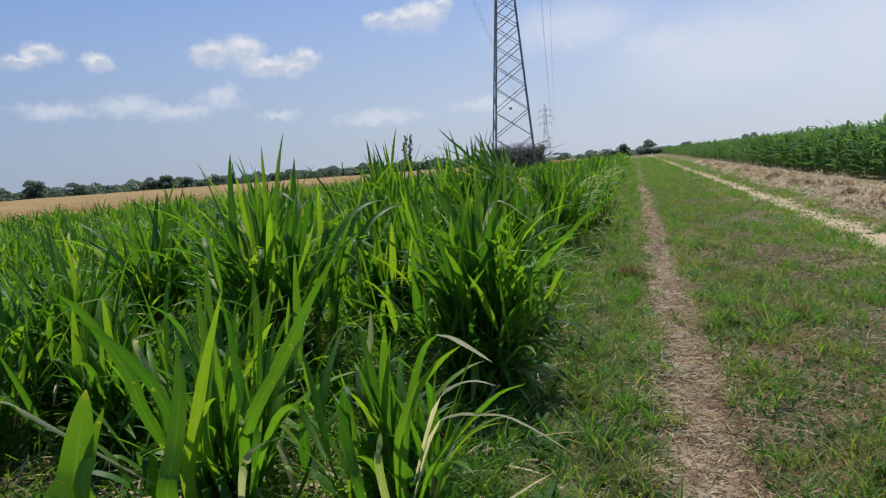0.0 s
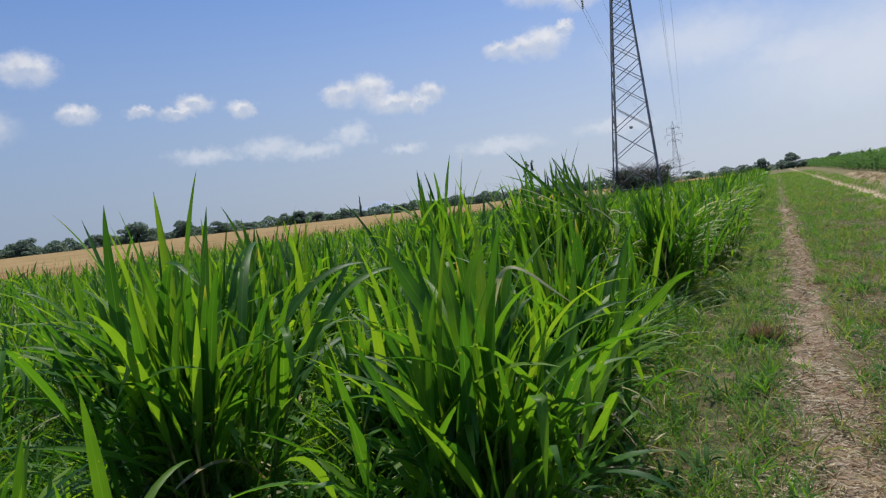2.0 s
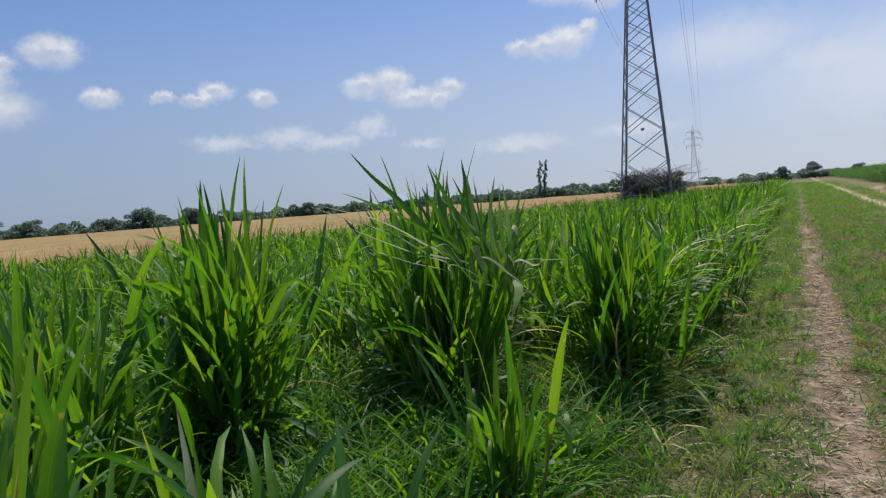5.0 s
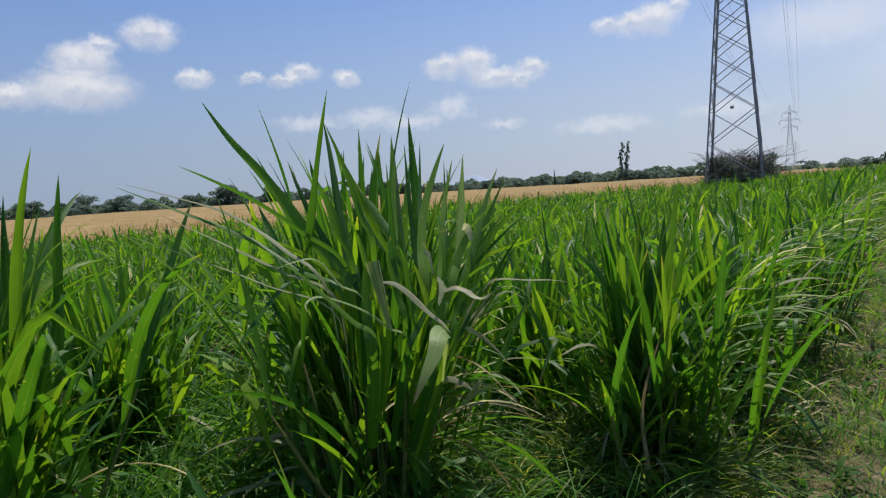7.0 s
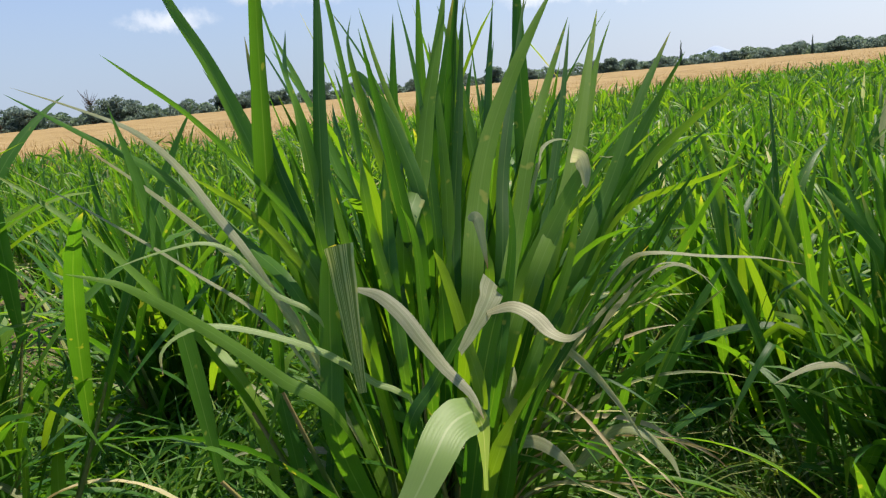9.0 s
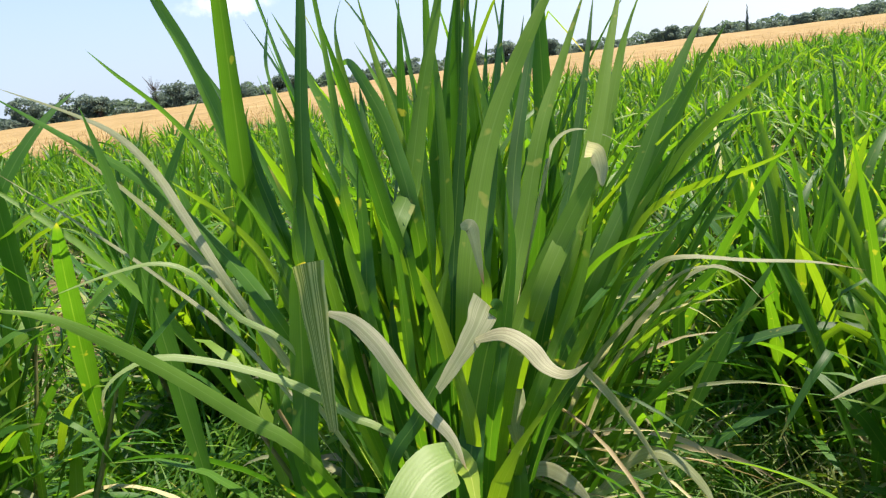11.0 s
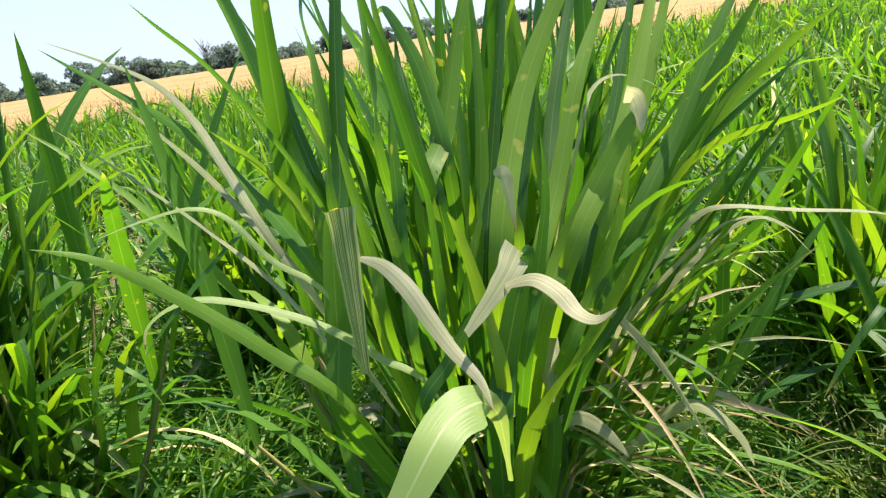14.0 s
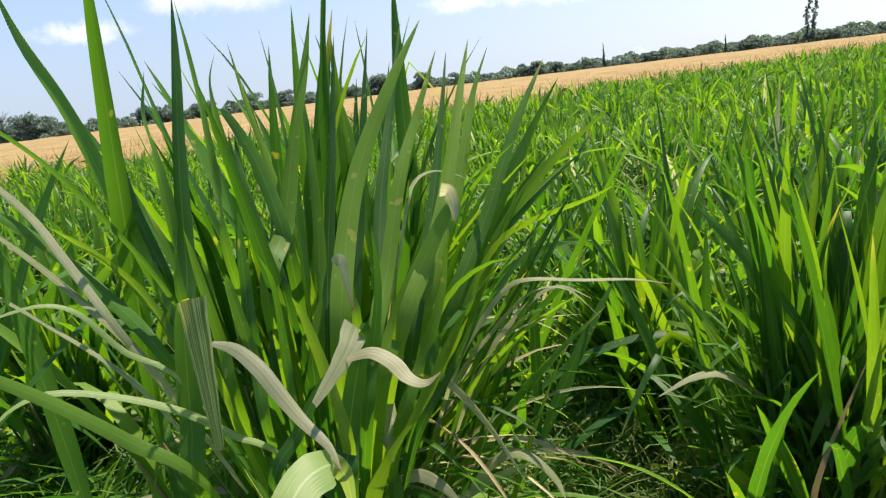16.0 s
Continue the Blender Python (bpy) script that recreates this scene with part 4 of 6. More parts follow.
shaped_leaf(main_clump, [(-0.982, 8.054, 0.715), (-0.812, 7.921, 1.095), (-0.848, 7.924, 1.233), (-0.881, 7.923, 1.354), (-0.901, 7.922, 1.431)], 0.025, LEAF, (0.37, -0.46, -0.01), '', 0.22, 0, 26, 'blade')
shaped_leaf(main_clump, [(-0.926, 8.056, 0.711), (-0.725, 7.924, 1.091), (-0.751, 7.933, 1.220), (-0.779, 7.930, 1.334), (-0.782, 7.929, 1.367)], 0.023, LEAF, (0.43, -0.46, -0.15), '', 0.22, -0.3, 26, 'lance')
shaped_leaf(main_clump, [(-0.911, 8.157, 0.657), (-0.702, 8.080, 1.037), (-0.712, 8.126, 1.168), (-0.722, 8.166, 1.291), (-0.739, 8.182, 1.392)], 0.026, LEAF, (0.47, -0.97, -0.4), '', 0.22, 0.3, 26, 'blade')
shaped_leaf(main_clump, [(-0.942, 8.219, 0.598), (-0.749, 8.176, 0.978), (-0.735, 8.254, 1.120), (-0.725, 8.306, 1.226), (-0.726, 8.344, 1.341)], 0.027, LEAF, (0.43, -0.81, -0.31), '', 0.22, 0.3, 26, 'blade')
shaped_leaf(main_clump, [(-0.887, 8.120, 0.660), (-0.664, 8.023, 1.040), (-0.696, 8.024, 1.171), (-0.722, 8.017, 1.271), (-0.733, 8.007, 1.313)], 0.023, LEAF, (0.52, -0.38, -0.49), '', 0.22, -0.1, 26, 'blade')
shaped_leaf(main_clump, [(-0.954, 8.249, 0.549), (-0.767, 8.222, 0.929), (-0.735, 8.311, 1.059), (-0.706, 8.385, 1.168), (-0.682, 8.417, 1.214)], 0.021, LEAF, (0.86, -0.41, 0.09), '', 0.22, -0.5, 26, 'blade')
shaped_leaf(main_clump, [(-0.64, 8.00, 0.92), (-0.60, 7.975, 1.05), (-0.575, 7.945, 1.10), (-0.56, 7.92, 1.117), (-0.55, 7.88, 1.116), (-0.53, 7.84, 1.10), (-0.52, 7.80, 1.065), (-0.52, 7.75, 1.015), (-0.53, 7.70, 0.945)], 0.066, BROAD, (0.6, -0.45, 0.65), "broad light green blade bent outwards", 0.15, 0.0, 26, "lance")

fan_rng = np.random.default_rng(17)
for i in range(40):
    b = radians(fan_rng.uniform(25, 100))
    root = np.array([-1.22 + 0.16 * math.sin(b) + fan_rng.normal(0, 0.05), 8.34 + 0.16 * math.cos(b) + fan_rng.normal(0, 0.05), fan_rng.uniform(0.25, 0.95)])
    ln = fan_rng.uniform(0.45, 0.78)
    lib = LIBRARY["droop" if i % 3 else "arch"]
    m = Matrix.Translation((root - np.array(main_clump.matrix_basis.translation)).tolist()) @ Euler((0, 0, -b)).to_matrix().to_4x4() @ Matrix.Diagonal((fan_rng.uniform(0.14, 0.30), ln, ln, 1))
    part("leaf", lib[fan_rng.integers(len(lib))][(PALE, DRY, LEAF, LEAF)[i % 4].name], main_clump, m)

for i in range(40):
    b = radians(fan_rng.uniform(0, 65))
    root = np.array([-1.20 + 0.13 * math.sin(b) + fan_rng.normal(0, 0.08), 8.36 + 0.13 * math.cos(b) + fan_rng.normal(0, 0.07), fan_rng.uniform(0.45, 0.95)])
    ln = fan_rng.uniform(0.55, 0.88)
    m = Matrix.Translation((root - np.array(main_clump.matrix_basis.translation)).tolist()) @ Euler((0, 0, -b)).to_matrix().to_4x4() @ Euler((-radians(fan_rng.uniform(6, 34)), 0, 0)).to_matrix().to_4x4() @ Matrix.Diagonal((fan_rng.uniform(0.40, 0.80), ln, ln, 1))
    part("leaf", LIBRARY["erect"][fan_rng.integers(len(LIBRARY["erect"]))][LEAF.name], main_clump, m)

second_clump = clump_of_parts((-0.41, 9.32), 1.42, 54, 112, "fodder grass clump with erect bright green blades beside an open gap", 1.0, wide=0.8, upright=0.6)
shaped_leaf(second_clump, [(-0.47, 9.2, 0.68), (-0.55, 9.08, 0.80), (-0.6, 9, 0.82), (-0.65, 8.9, 0.79)], 0.026, PALE, (0.3, -0.3, 0.9), "pinkish withered blade")
shaped_leaf(second_clump, [(-0.35, 9.24, 0.60), (-0.41, 9.19, 0.89), (-0.52, 9.15, 1.08), (-0.6, 9.13, 1.18), (-0.66, 9.12, 1.24)], 0.034, LEAF, (0.7, -0.6, 0.3))
shaped_leaf(second_clump, [(-0.33, 9.1, 0.02), (-0.31, 9.01, 0.3), (-0.32, 9, 0.59), (-0.23, 9.05, 0.94)], 0.020, DRY, (0.6, -0.8, 0.1), "yellowed stalk")

NEAR = [  # x, y, height, stems, reach
    (-0.03, 3.45, 1.38, 58, 1.25), (-1.40, 3.26, 1.58, 48, 1.25), (-0.98, 2.08, 1.08, 28, 1.05), (0.04, 1.68, 0.90, 20, 0.9), (-0.17, 4.76, 1.36, 48, 1.2), (-0.98, 4.25, 1.25, 32, 1.05),
    (-2.05, 7.12, 1.74, 44, 1.2), (-1.80, 8.85, 1.72, 36, 1.1), (-2.45, 2.65, 1.25, 30, 1.05), (-1.75, 2.20, 1.0, 22, 1.0), (-1.00, 5.15, 1.34, 30, 1.05),
    (-2.50, 5.08, 1.55, 38, 1.1), (-1.20, 9.72, 1.30, 32, 1.05), (-1.95, 4.10, 1.42, 32, 1.05), (-0.36, 10.35, 1.34, 32, 1.05), (-2.75, 8.05, 1.35, 32, 1.1),
    (-1.85, 6.00, 1.40, 32, 1.05), (-3.05, 4.15, 1.45, 30, 1.05), (-3.10, 6.45, 1.45, 34, 1.05),
    (-0.66, 1.62, 1.00, 22, 0.95),
]
near_clumps = []
for i, (x, y, H, stems, reach) in enumerate(NEAR):
    near_clumps.append(clump_of_parts((x, y), H, stems, 200 + i, CLUMP_LABEL if H > 1.18 else "low young fodder grass clump beside the verge", reach))
shaped_leaf(near_clumps[0], [(-0.027, 3.493, 0.507), (-0.025, 3.536, 0.907), (0.007, 3.538, 1.097), (0.065, 3.547, 1.218), (0.141, 3.557, 1.210), (0.233, 3.571, 1.136), (0.327, 3.585, 1.056)], 0.028, PALE, (0.35, -0.3, 0.9))
shaped_leaf(near_clumps[0], [(-0.026, 3.467, 0.543), (-0.021, 3.484, 0.943), (-0.021, 3.516, 1.140), (-0.029, 3.542, 1.294), (-0.045, 3.561, 1.418)], 0.046, LEAF, (0.7, -0.7, -0.3))
shaped_leaf(near_clumps[0], [(-0.013, 3.500, 0.515), (0.004, 3.550, 0.915), (-0.001, 3.624, 1.211), (-0.013, 3.691, 1.451)], 0.043, LEAF, (0.7, -0.7, -0.3))
shaped_leaf(near_clumps[0], [(-0.008, 3.394, 0.601), (0.013, 3.337, 1.001), (-0.001, 3.359, 1.146), (0.018, 3.396, 1.269), (0.058, 3.438, 1.335)], 0.057, LEAF, (0.7, -0.7, -0.3))
shaped_leaf(near_clumps[0], [(-0.041, 3.324, 0.658), (-0.051, 3.198, 1.058), (-0.116, 3.176, 1.205), (-0.159, 3.162, 1.294), (-0.197, 3.149, 1.375)], 0.061, LEAF, (0.7, -0.7, -0.3))
shaped_leaf(near_clumps[0], [(-0.034, 3.382, 0.618), (-0.039, 3.313, 1.018), (-0.052, 3.316, 1.159), (-0.081, 3.311, 1.291), (-0.091, 3.312, 1.378)], 0.047, LEAF, (0.7, -0.7, -0.3))
shaped_leaf(near_clumps[4], [(0.009, 4.308, 0.395), (0.188, 3.856, 0.795), (0.207, 3.908, 1.022), (0.214, 3.955, 1.236)], 0.054, LEAF, (0.7, -0.7, -0.3))
shaped_leaf(near_clumps[4], [(0.045, 4.433, 0.289), (0.259, 4.106, 0.689), (0.333, 4.188, 0.937), (0.373, 4.250, 1.148)], 0.057, LEAF, (0.7, -0.7, -0.3))
shaped_leaf(near_clumps[4], [(0.053, 4.468, 0.375), (0.276, 4.176, 0.775), (0.432, 4.263, 0.916), (0.548, 4.328, 1.030), (0.631, 4.371, 1.068)], 0.054, LEAF, (0.7, -0.7, -0.3))
shaped_leaf(near_clumps[0], [(-0.053, 3.345, 0.647), (-0.076, 3.241, 1.047), (-0.116, 3.258, 1.176), (-0.158, 3.274, 1.300)], 0.036, LEAF, (0.7, -0.7, -0.3))
shaped_leaf(near_clumps[0], [(-0.014, 3.554, 0.480), (0.002, 3.659, 0.880), (-0.010, 3.725, 1.116), (0.026, 3.813, 1.333)], 0.049, LEAF, (0.7, -0.7, -0.3))
shaped_leaf(near_clumps[19], [(-0.643, 1.468, 0.131), (-0.622, 1.283, 0.511), (-0.588, 1.237, 0.687), (-0.601, 1.173, 0.835), (-0.643, 1.098, 0.972), (-0.709, 1.012, 1.090)], 0.045, LEAF, (0.7, -0.7, -0.3), '', 0.22, 0.1, 14, 'blade')
shaped_leaf(near_clumps[19], [(-0.625, 1.467, 0.050), (-0.582, 1.280, 0.388), (-0.501, 1.250, 0.635), (-0.403, 1.225, 0.885), (-0.293, 1.204, 1.135)], 0.050, LEAF, (0.7, -0.7, -0.3), '', 0.22, 0.1, 14, 'blade')
shaped_leaf(near_clumps[19], [(-0.505, 1.472, 0.247), (-0.315, 1.290, 0.627), (-0.188, 1.342, 0.852), (-0.091, 1.379, 1.039), (0.023, 1.421, 1.222)], 0.050, LEAF, (0.7, -0.7, -0.3), '', 0.22, 0.1, 14, 'blade')
shaped_leaf(near_clumps[19], [(-0.549, 1.172, 0.255), (-0.414, 0.625, 0.635), (-0.379, 0.636, 0.769), (-0.348, 0.643, 0.886), (-0.318, 0.648, 0.988)], 0.088, LEAF, (0.7, -0.7, -0.3), '', 0.22, 0.1, 14, 'flag')
shaped_leaf(near_clumps[19], [(-0.521, 1.184, 0.293), (-0.351, 0.650, 0.673), (-0.353, 0.668, 0.816), (-0.315, 0.694, 0.927)], 0.043, LEAF, (0.7, -0.7, -0.3), '', 0.22, 0.1, 14, 'blade')
shaped_leaf(near_clumps[19], [(-0.516, 1.297, 0.162), (-0.339, 0.902, 0.542), (-0.317, 0.931, 0.720), (-0.299, 0.958, 0.882), (-0.304, 0.973, 1.013)], 0.059, LEAF, (0.7, -0.7, -0.3), '', 0.22, 0.1, 14, 'blade')
shaped_leaf(near_clumps[19], [(-0.506, 1.489, 0.149), (-0.319, 1.329, 0.529), (-0.350, 1.326, 0.714), (-0.367, 1.326, 0.895), (-0.370, 1.322, 1.015)], 0.039, LEAF, (0.7, -0.7, -0.3), '', 0.22, 0.1, 14, 'blade')
shaped_leaf(near_clumps[19], [(-0.435, 1.425, 0.296), (-0.159, 1.188, 0.676), (-0.053, 1.162, 0.764), (0.035, 1.111, 0.698), (0.101, 1.054, 0.638)], 0.029, LEAF, (0.7, -0.7, -0.3), '', 0.22, 0.1, 14, 'blade')
shaped_leaf(near_clumps[19], [(-0.702, 1.481, 0.261), (-0.753, 1.311, 0.641), (-0.766, 1.260, 0.827), (-0.849, 1.192, 1.048), (-0.883, 1.122, 1.142)], 0.047, LEAF, (0.7, -0.7, -0.3), '', 0.22, 0.1, 14, 'blade')
shaped_leaf(near_clumps[19], [(-0.614, 1.506, 0.206), (-0.559, 1.366, 0.586), (-0.530, 1.406, 0.828), (-0.554, 1.419, 0.993), (-0.560, 1.433, 1.116)], 0.041, LEAF, (0.7, -0.7, -0.3), '', 0.22, 0.1, 14, 'blade')
shaped_leaf(near_clumps[19], [(-0.449, 1.368, 0.202), (-0.191, 1.060, 0.582), (-0.135, 1.036, 0.668), (-0.053, 1.015, 0.719)], 0.030, PALE, (0.5, -0.35, 0.8), '', 0.22, 0.1, 14, 'blade')
shaped_leaf(near_clumps[19], [(-0.768, 1.564, 0.416), (-0.900, 1.495, 0.796), (-0.904, 1.471, 0.893), (-0.834, 1.461, 0.914), (-0.783, 1.445, 0.934)], 0.026, PALE, (0.5, -0.35, 0.8), '', 0.22, 0.1, 14, 'blade')
shaped_leaf(near_clumps[19], [(-0.799, 1.360, 0.356), (-0.969, 1.043, 0.736), (-0.949, 0.954, 0.818), (-0.940, 0.857, 0.863)], 0.018, PALE, (0.5, -0.35, 0.8), '', 0.22, 0.1, 14, 'blade')
shaped_leaf(near_clumps[3], [(0.140, 1.490, 0.213), (0.262, 1.258, 0.593), (0.301, 1.259, 0.777), (0.354, 1.259, 0.921), (0.407, 1.247, 0.973)], 0.031, LEAF, (0.7, -0.7, -0.3), '', 0.22, 0.1, 14, 'flag')
shaped_leaf(near_clumps[3], [(0.402, 1.246, 0.974), (0.463, 1.206, 0.976), (0.539, 1.167, 0.949), (0.600, 1.123, 0.927)], 0.024, PALE, (0.4, -0.3, 0.9), 'pale kinked blade end', 0.22, 0.1, 14, 'blade')
shaped_leaf(near_clumps[3], [(0.193, 1.465, 0.306), (0.381, 1.202, 0.686), (0.456, 1.172, 0.753), (0.565, 1.145, 0.771), (0.638, 1.106, 0.781), (0.735, 1.070, 0.752), (0.828, 1.031, 0.712)], 0.016, PALE, (0.4, -0.3, 0.9), '', 0.22, 0.1, 14, 'blade')
shaped_leaf(near_clumps[3], [(0.191, 1.491, 0.363), (0.375, 1.261, 0.743), (0.437, 1.254, 0.810), (0.511, 1.245, 0.834), (0.589, 1.233, 0.821)], 0.017, PALE, (0.4, -0.3, 0.9), '', 0.22, 0.1, 14, 'blade')
shaped_leaf(near_clumps[3], [(0.141, 1.469, 0.252), (0.264, 1.211, 0.632), (0.330, 1.218, 0.793), (0.417, 1.223, 0.897), (0.484, 1.216, 0.948)], 0.032, LEAF, (0.7, -0.7, -0.3), '', 0.22, 0.1, 14, 'blade')
shaped_leaf(near_clumps[3], [(0.195, 1.436, 0.204), (0.385, 1.138, 0.584), (0.493, 1.154, 0.719), (0.596, 1.165, 0.819), (0.680, 1.161, 0.856)], 0.024, LEAF, (0.7, -0.7, -0.3), '', 0.22, 0.1, 14, 'blade')
shaped_leaf(near_clumps[3], [(0.090, 1.445, 0.106), (0.152, 1.157, 0.486), (0.131, 1.151, 0.632), (0.118, 1.143, 0.742), (0.103, 1.131, 0.816)], 0.034, LEAF, (0.7, -0.7, -0.3), '', 0.22, 0.1, 14, 'blade')
shaped_leaf(near_clumps[3], [(-0.008, 1.710, 0.306), (-0.066, 1.747, 0.686), (-0.049, 1.769, 0.817), (-0.045, 1.785, 0.927)], 0.033, PALE, (0.7, -0.7, -0.2), '', 0.22, 0.1, 14, 'flag')
shaped_leaf(near_clumps[3], [(-0.104, 1.737, 0.700), (-0.080, 1.706, 0.608), (-0.043, 1.668, 0.420)], 0.026, PALE, (0.7, -0.7, -0.2), '', 0.22, 0.1, 14, 'blade')
shaped_leaf(near_clumps[3], [(0.133, 1.418, 0.231), (0.247, 1.097, 0.611), (0.250, 1.106, 0.676), (0.254, 1.113, 0.716)], 0.026, BROAD, (0.7, -0.7, -0.2), '', 0.22, 0.1, 14, 'flag')
clump_of_parts((-0.34, 7.15), 1.14, 9, 260, "low young fodder grass clump beside the verge", 0.75, upright=1.0)
TAKEN = [(-0.34, 7.15)] + [(-1.32, 8.33), (-0.41, 9.32)] + [n[:2] for n in NEAR]

# the rest of the field: clumps in rows
field_rng = np.random.default_rng(5)
spots = []
row = 0
while True:
    x_off = -row * 0.86
    y = -7.0
    if x_off < -34:
        break
    while y < 62:
        y += field_rng.uniform(0.78, 1.0)
        x = edge_x(y) + x_off + field_rng.normal(0, 0.10)
        if x < wheat_x(y) + 0.5:
            continue
        if any((x - a) ** 2 + (y - b) ** 2 < 0.66 ** 2 for a, b in TAKEN):
            continue
        if (x > -0.75 and 5.5 < y < 8.9) or (-1.8 < x and 5.6 < y < 7.95):
            continue
        d = min(math.hypot(x - 0.9, y - 1.0), math.hypot(x - 0.3, y - 7.2))
        if -2.2 < y < 2.9 and x > -1.2 - 0.35 * max(y, 0.0):
            continue
        if y < -1.4:
            d += 4 * (-1.4 - y)
        H = field_rng.uniform(1.05, 1.32) + 0.28 * math.exp(-((x_off / 2.2) ** 2)) * field_rng.uniform(0.3, 1.3)
        if x < -4:
            H *= field_rng.uniform(0.82, 0.98)
        spots.append((d, x, y, H))
    row += 1
spots.sort()
spots += [(9.0 + i, x, y, H) for i, (x, y, H) in enumerate(((-0.35, -0.75, 1.15), (-0.95, -0.25, 1.1), (-0.45, -1.6, 1.2), (-1.0, -1.15, 1.2), (-0.4, -2.4, 1.2), (-1.05, -2.0, 1.15)))]

VARIANTS = []
for i in range(9):
    rng = np.random.default_rng(300 + i)
    S, Lv = clump_plan(rng, 1.25, 34, 1.25)
    Lv = [(l[0], l[1], l[2], "arch" if l[3] == "erect" and rng.random() < 0.45 else l[3], l[4] * rng.uniform(0.62, 0.92), l[5] * 0.8, l[6]) for l in Lv]
    groups = {LEAF.name: [], PALE.name: [], DRY.name: []}
    for l in Lv:
        q = rng.random()
        groups[(DRY.name if q < 0.4 else PALE.name) if l[6] else (PALE.name if q < 0.03 else LEAF.name)].append(l)
    made = {}
    for mat in (LEAF, PALE, DRY):
        b = blade_set(rng, groups[mat.name], 5, 2 if mat is LEAF else 1)
        if b is not None:
            made[mat.name] = mesh("foliage", b[0], b[1], mat, b[2])
    v, f, u = stem_set(rng, S, 3)
    VARIANTS.append((made, mesh("stem_tuft", v, f, STEM, u)))
MID = 260
masters = {}
for i, (d, x, y, H) in enumerate(spots[:MID]):
    k = int(field_rng.integers(len(VARIANTS)))
    z = float(ground_height(np.array(x), np.array(y)))
    turn = float(field_rng.uniform(0, 360))
    if k not in masters:
        top = thing("grass_clump", (x, y, z), CLUMP_LABEL, "grass clump", "fodder grass clumps", "", turn)
        part("foliage", VARIANTS[k][0][LEAF.name], top)["kind"] = "stuff"
        for mat, nm in ((PALE, "pale_foliage"), (DRY, "dry_foliage")):
            if mat.name in VARIANTS[k][0]:
                part(nm, VARIANTS[k][0][mat.name], top)["kind"] = "stuff"
        part("stem_tuft", VARIANTS[k][1], top)["kind"] = "stuff"
        masters[k] = top
    else:
        top = copy_thing(masters[k], pose(x, y, z, 0, 0, turn))
    s = H / 1.25
    top.scale = (0.6 + 0.4 * s, 0.6 + 0.4 * s, s)

far_chunks, far_pale = [], []
for d, x, y, H in spots[MID:]:
    n = 60 if d < 16 else (32 if d < 32 else 16)
    seg = 4 if d < 16 else 3
    rng = field_rng
    b = rng.uniform(0, 2 * np.pi, n)
    r = np.abs(rng.normal(0, 0.16, n))
    base = np.stack([x + r * np.sin(b), y + r * np.cos(b), H * rng.uniform(0.12, 0.62, n)], 1)
    L = H * rng.uniform(0.36, 0.52, n)
    up = rng.random(n) < 0.34
    a0 = np.where(up, rng.uniform(3, 18, n), rng.uniform(18, 40, n)) * DEG
    a1 = np.where(up, rng.uniform(14, 50, n), rng.uniform(60, 120, n)) * DEG
    P, side = curve_lines(base, b + rng.normal(0, 0.5, n), L, a0, a1, np.full(n, 1.5), rng.normal(0, 0.3, n), seg)
    w = rng.uniform(0.030, 0.046, n) * (1.0 if d < 16 else (1.35 if d < 32 else 1.8))
    tw = rng.normal(0, 0.7, (n, 1)) * np.ones((1, seg + 1))
    got = ribbons_on(P, side, w, 0.0, "blade", 1, tw)
    far_chunks.append(got)
V, F, U = joined(far_chunks)
tagged(new("fodder_grass_field", mesh("fodder_grass_field", V, F, LEAF, U)), "dense green fodder grass field stretching to the wheat", "grass field", kind="stuff")

# ---- low growth on the ground ----


def scatter(name, n, rng, place, length, width, a0, a1, mat, label, category, segs=2, far_scale=0.0, lift=-0.01):
    x, y = place(rng, n)
    z = ground_height(x, y)
    d = np.hypot(x - 0.6, y - 3.5)
    k = 1 + far_scale * np.clip(d - 4, 0, 40)
    L = rng.uniform(*length, len(x)) * (1 + 0.15 * (k - 1))
    P, side = curve_lines(np.stack([x, y, z + lift], 1), rng.uniform(0, 2 * np.pi, len(x)), L, rng.uniform(*a0, len(x)) * DEG, rng.uniform(*a1, len(x)) * DEG,
                          rng.uniform(0.8, 1.6, len(x)), rng.normal(0, 0.4, len(x)), segs)
    got = ribbons_on(P, side, rng.uniform(*width, len(x)) * k, 0.0, "blade", 1, rng.normal(0, 0.6, (len(x), 1)) * np.ones((1, segs + 1)))
    return tagged(new(name, mesh(name, got[0], got[1], mat, got[2])), label, category, kind="stuff")


def patchy(x, y):
    a = 0.5 + 0.25 * np.sin(x * 1.9 + 1.3 * np.sin(y * 0.7)) + 0.25 * np.sin(y * 1.3 + 0.8 * np.sin(x * 2.1))
    b = 0.5 + 0.28 * np.sin(x * 6.3 + 2.0 * np.sin(y * 2.9)) + 0.28 * np.sin(y * 5.1 + 1.6 * np.sin(x * 4.7))
    return 0.5 * a + 0.5 * b


def depth_y(rng, n, lo, hi):
    """More of them close by."""
    t = rng.random(n)
    return lo * (hi / lo) ** t


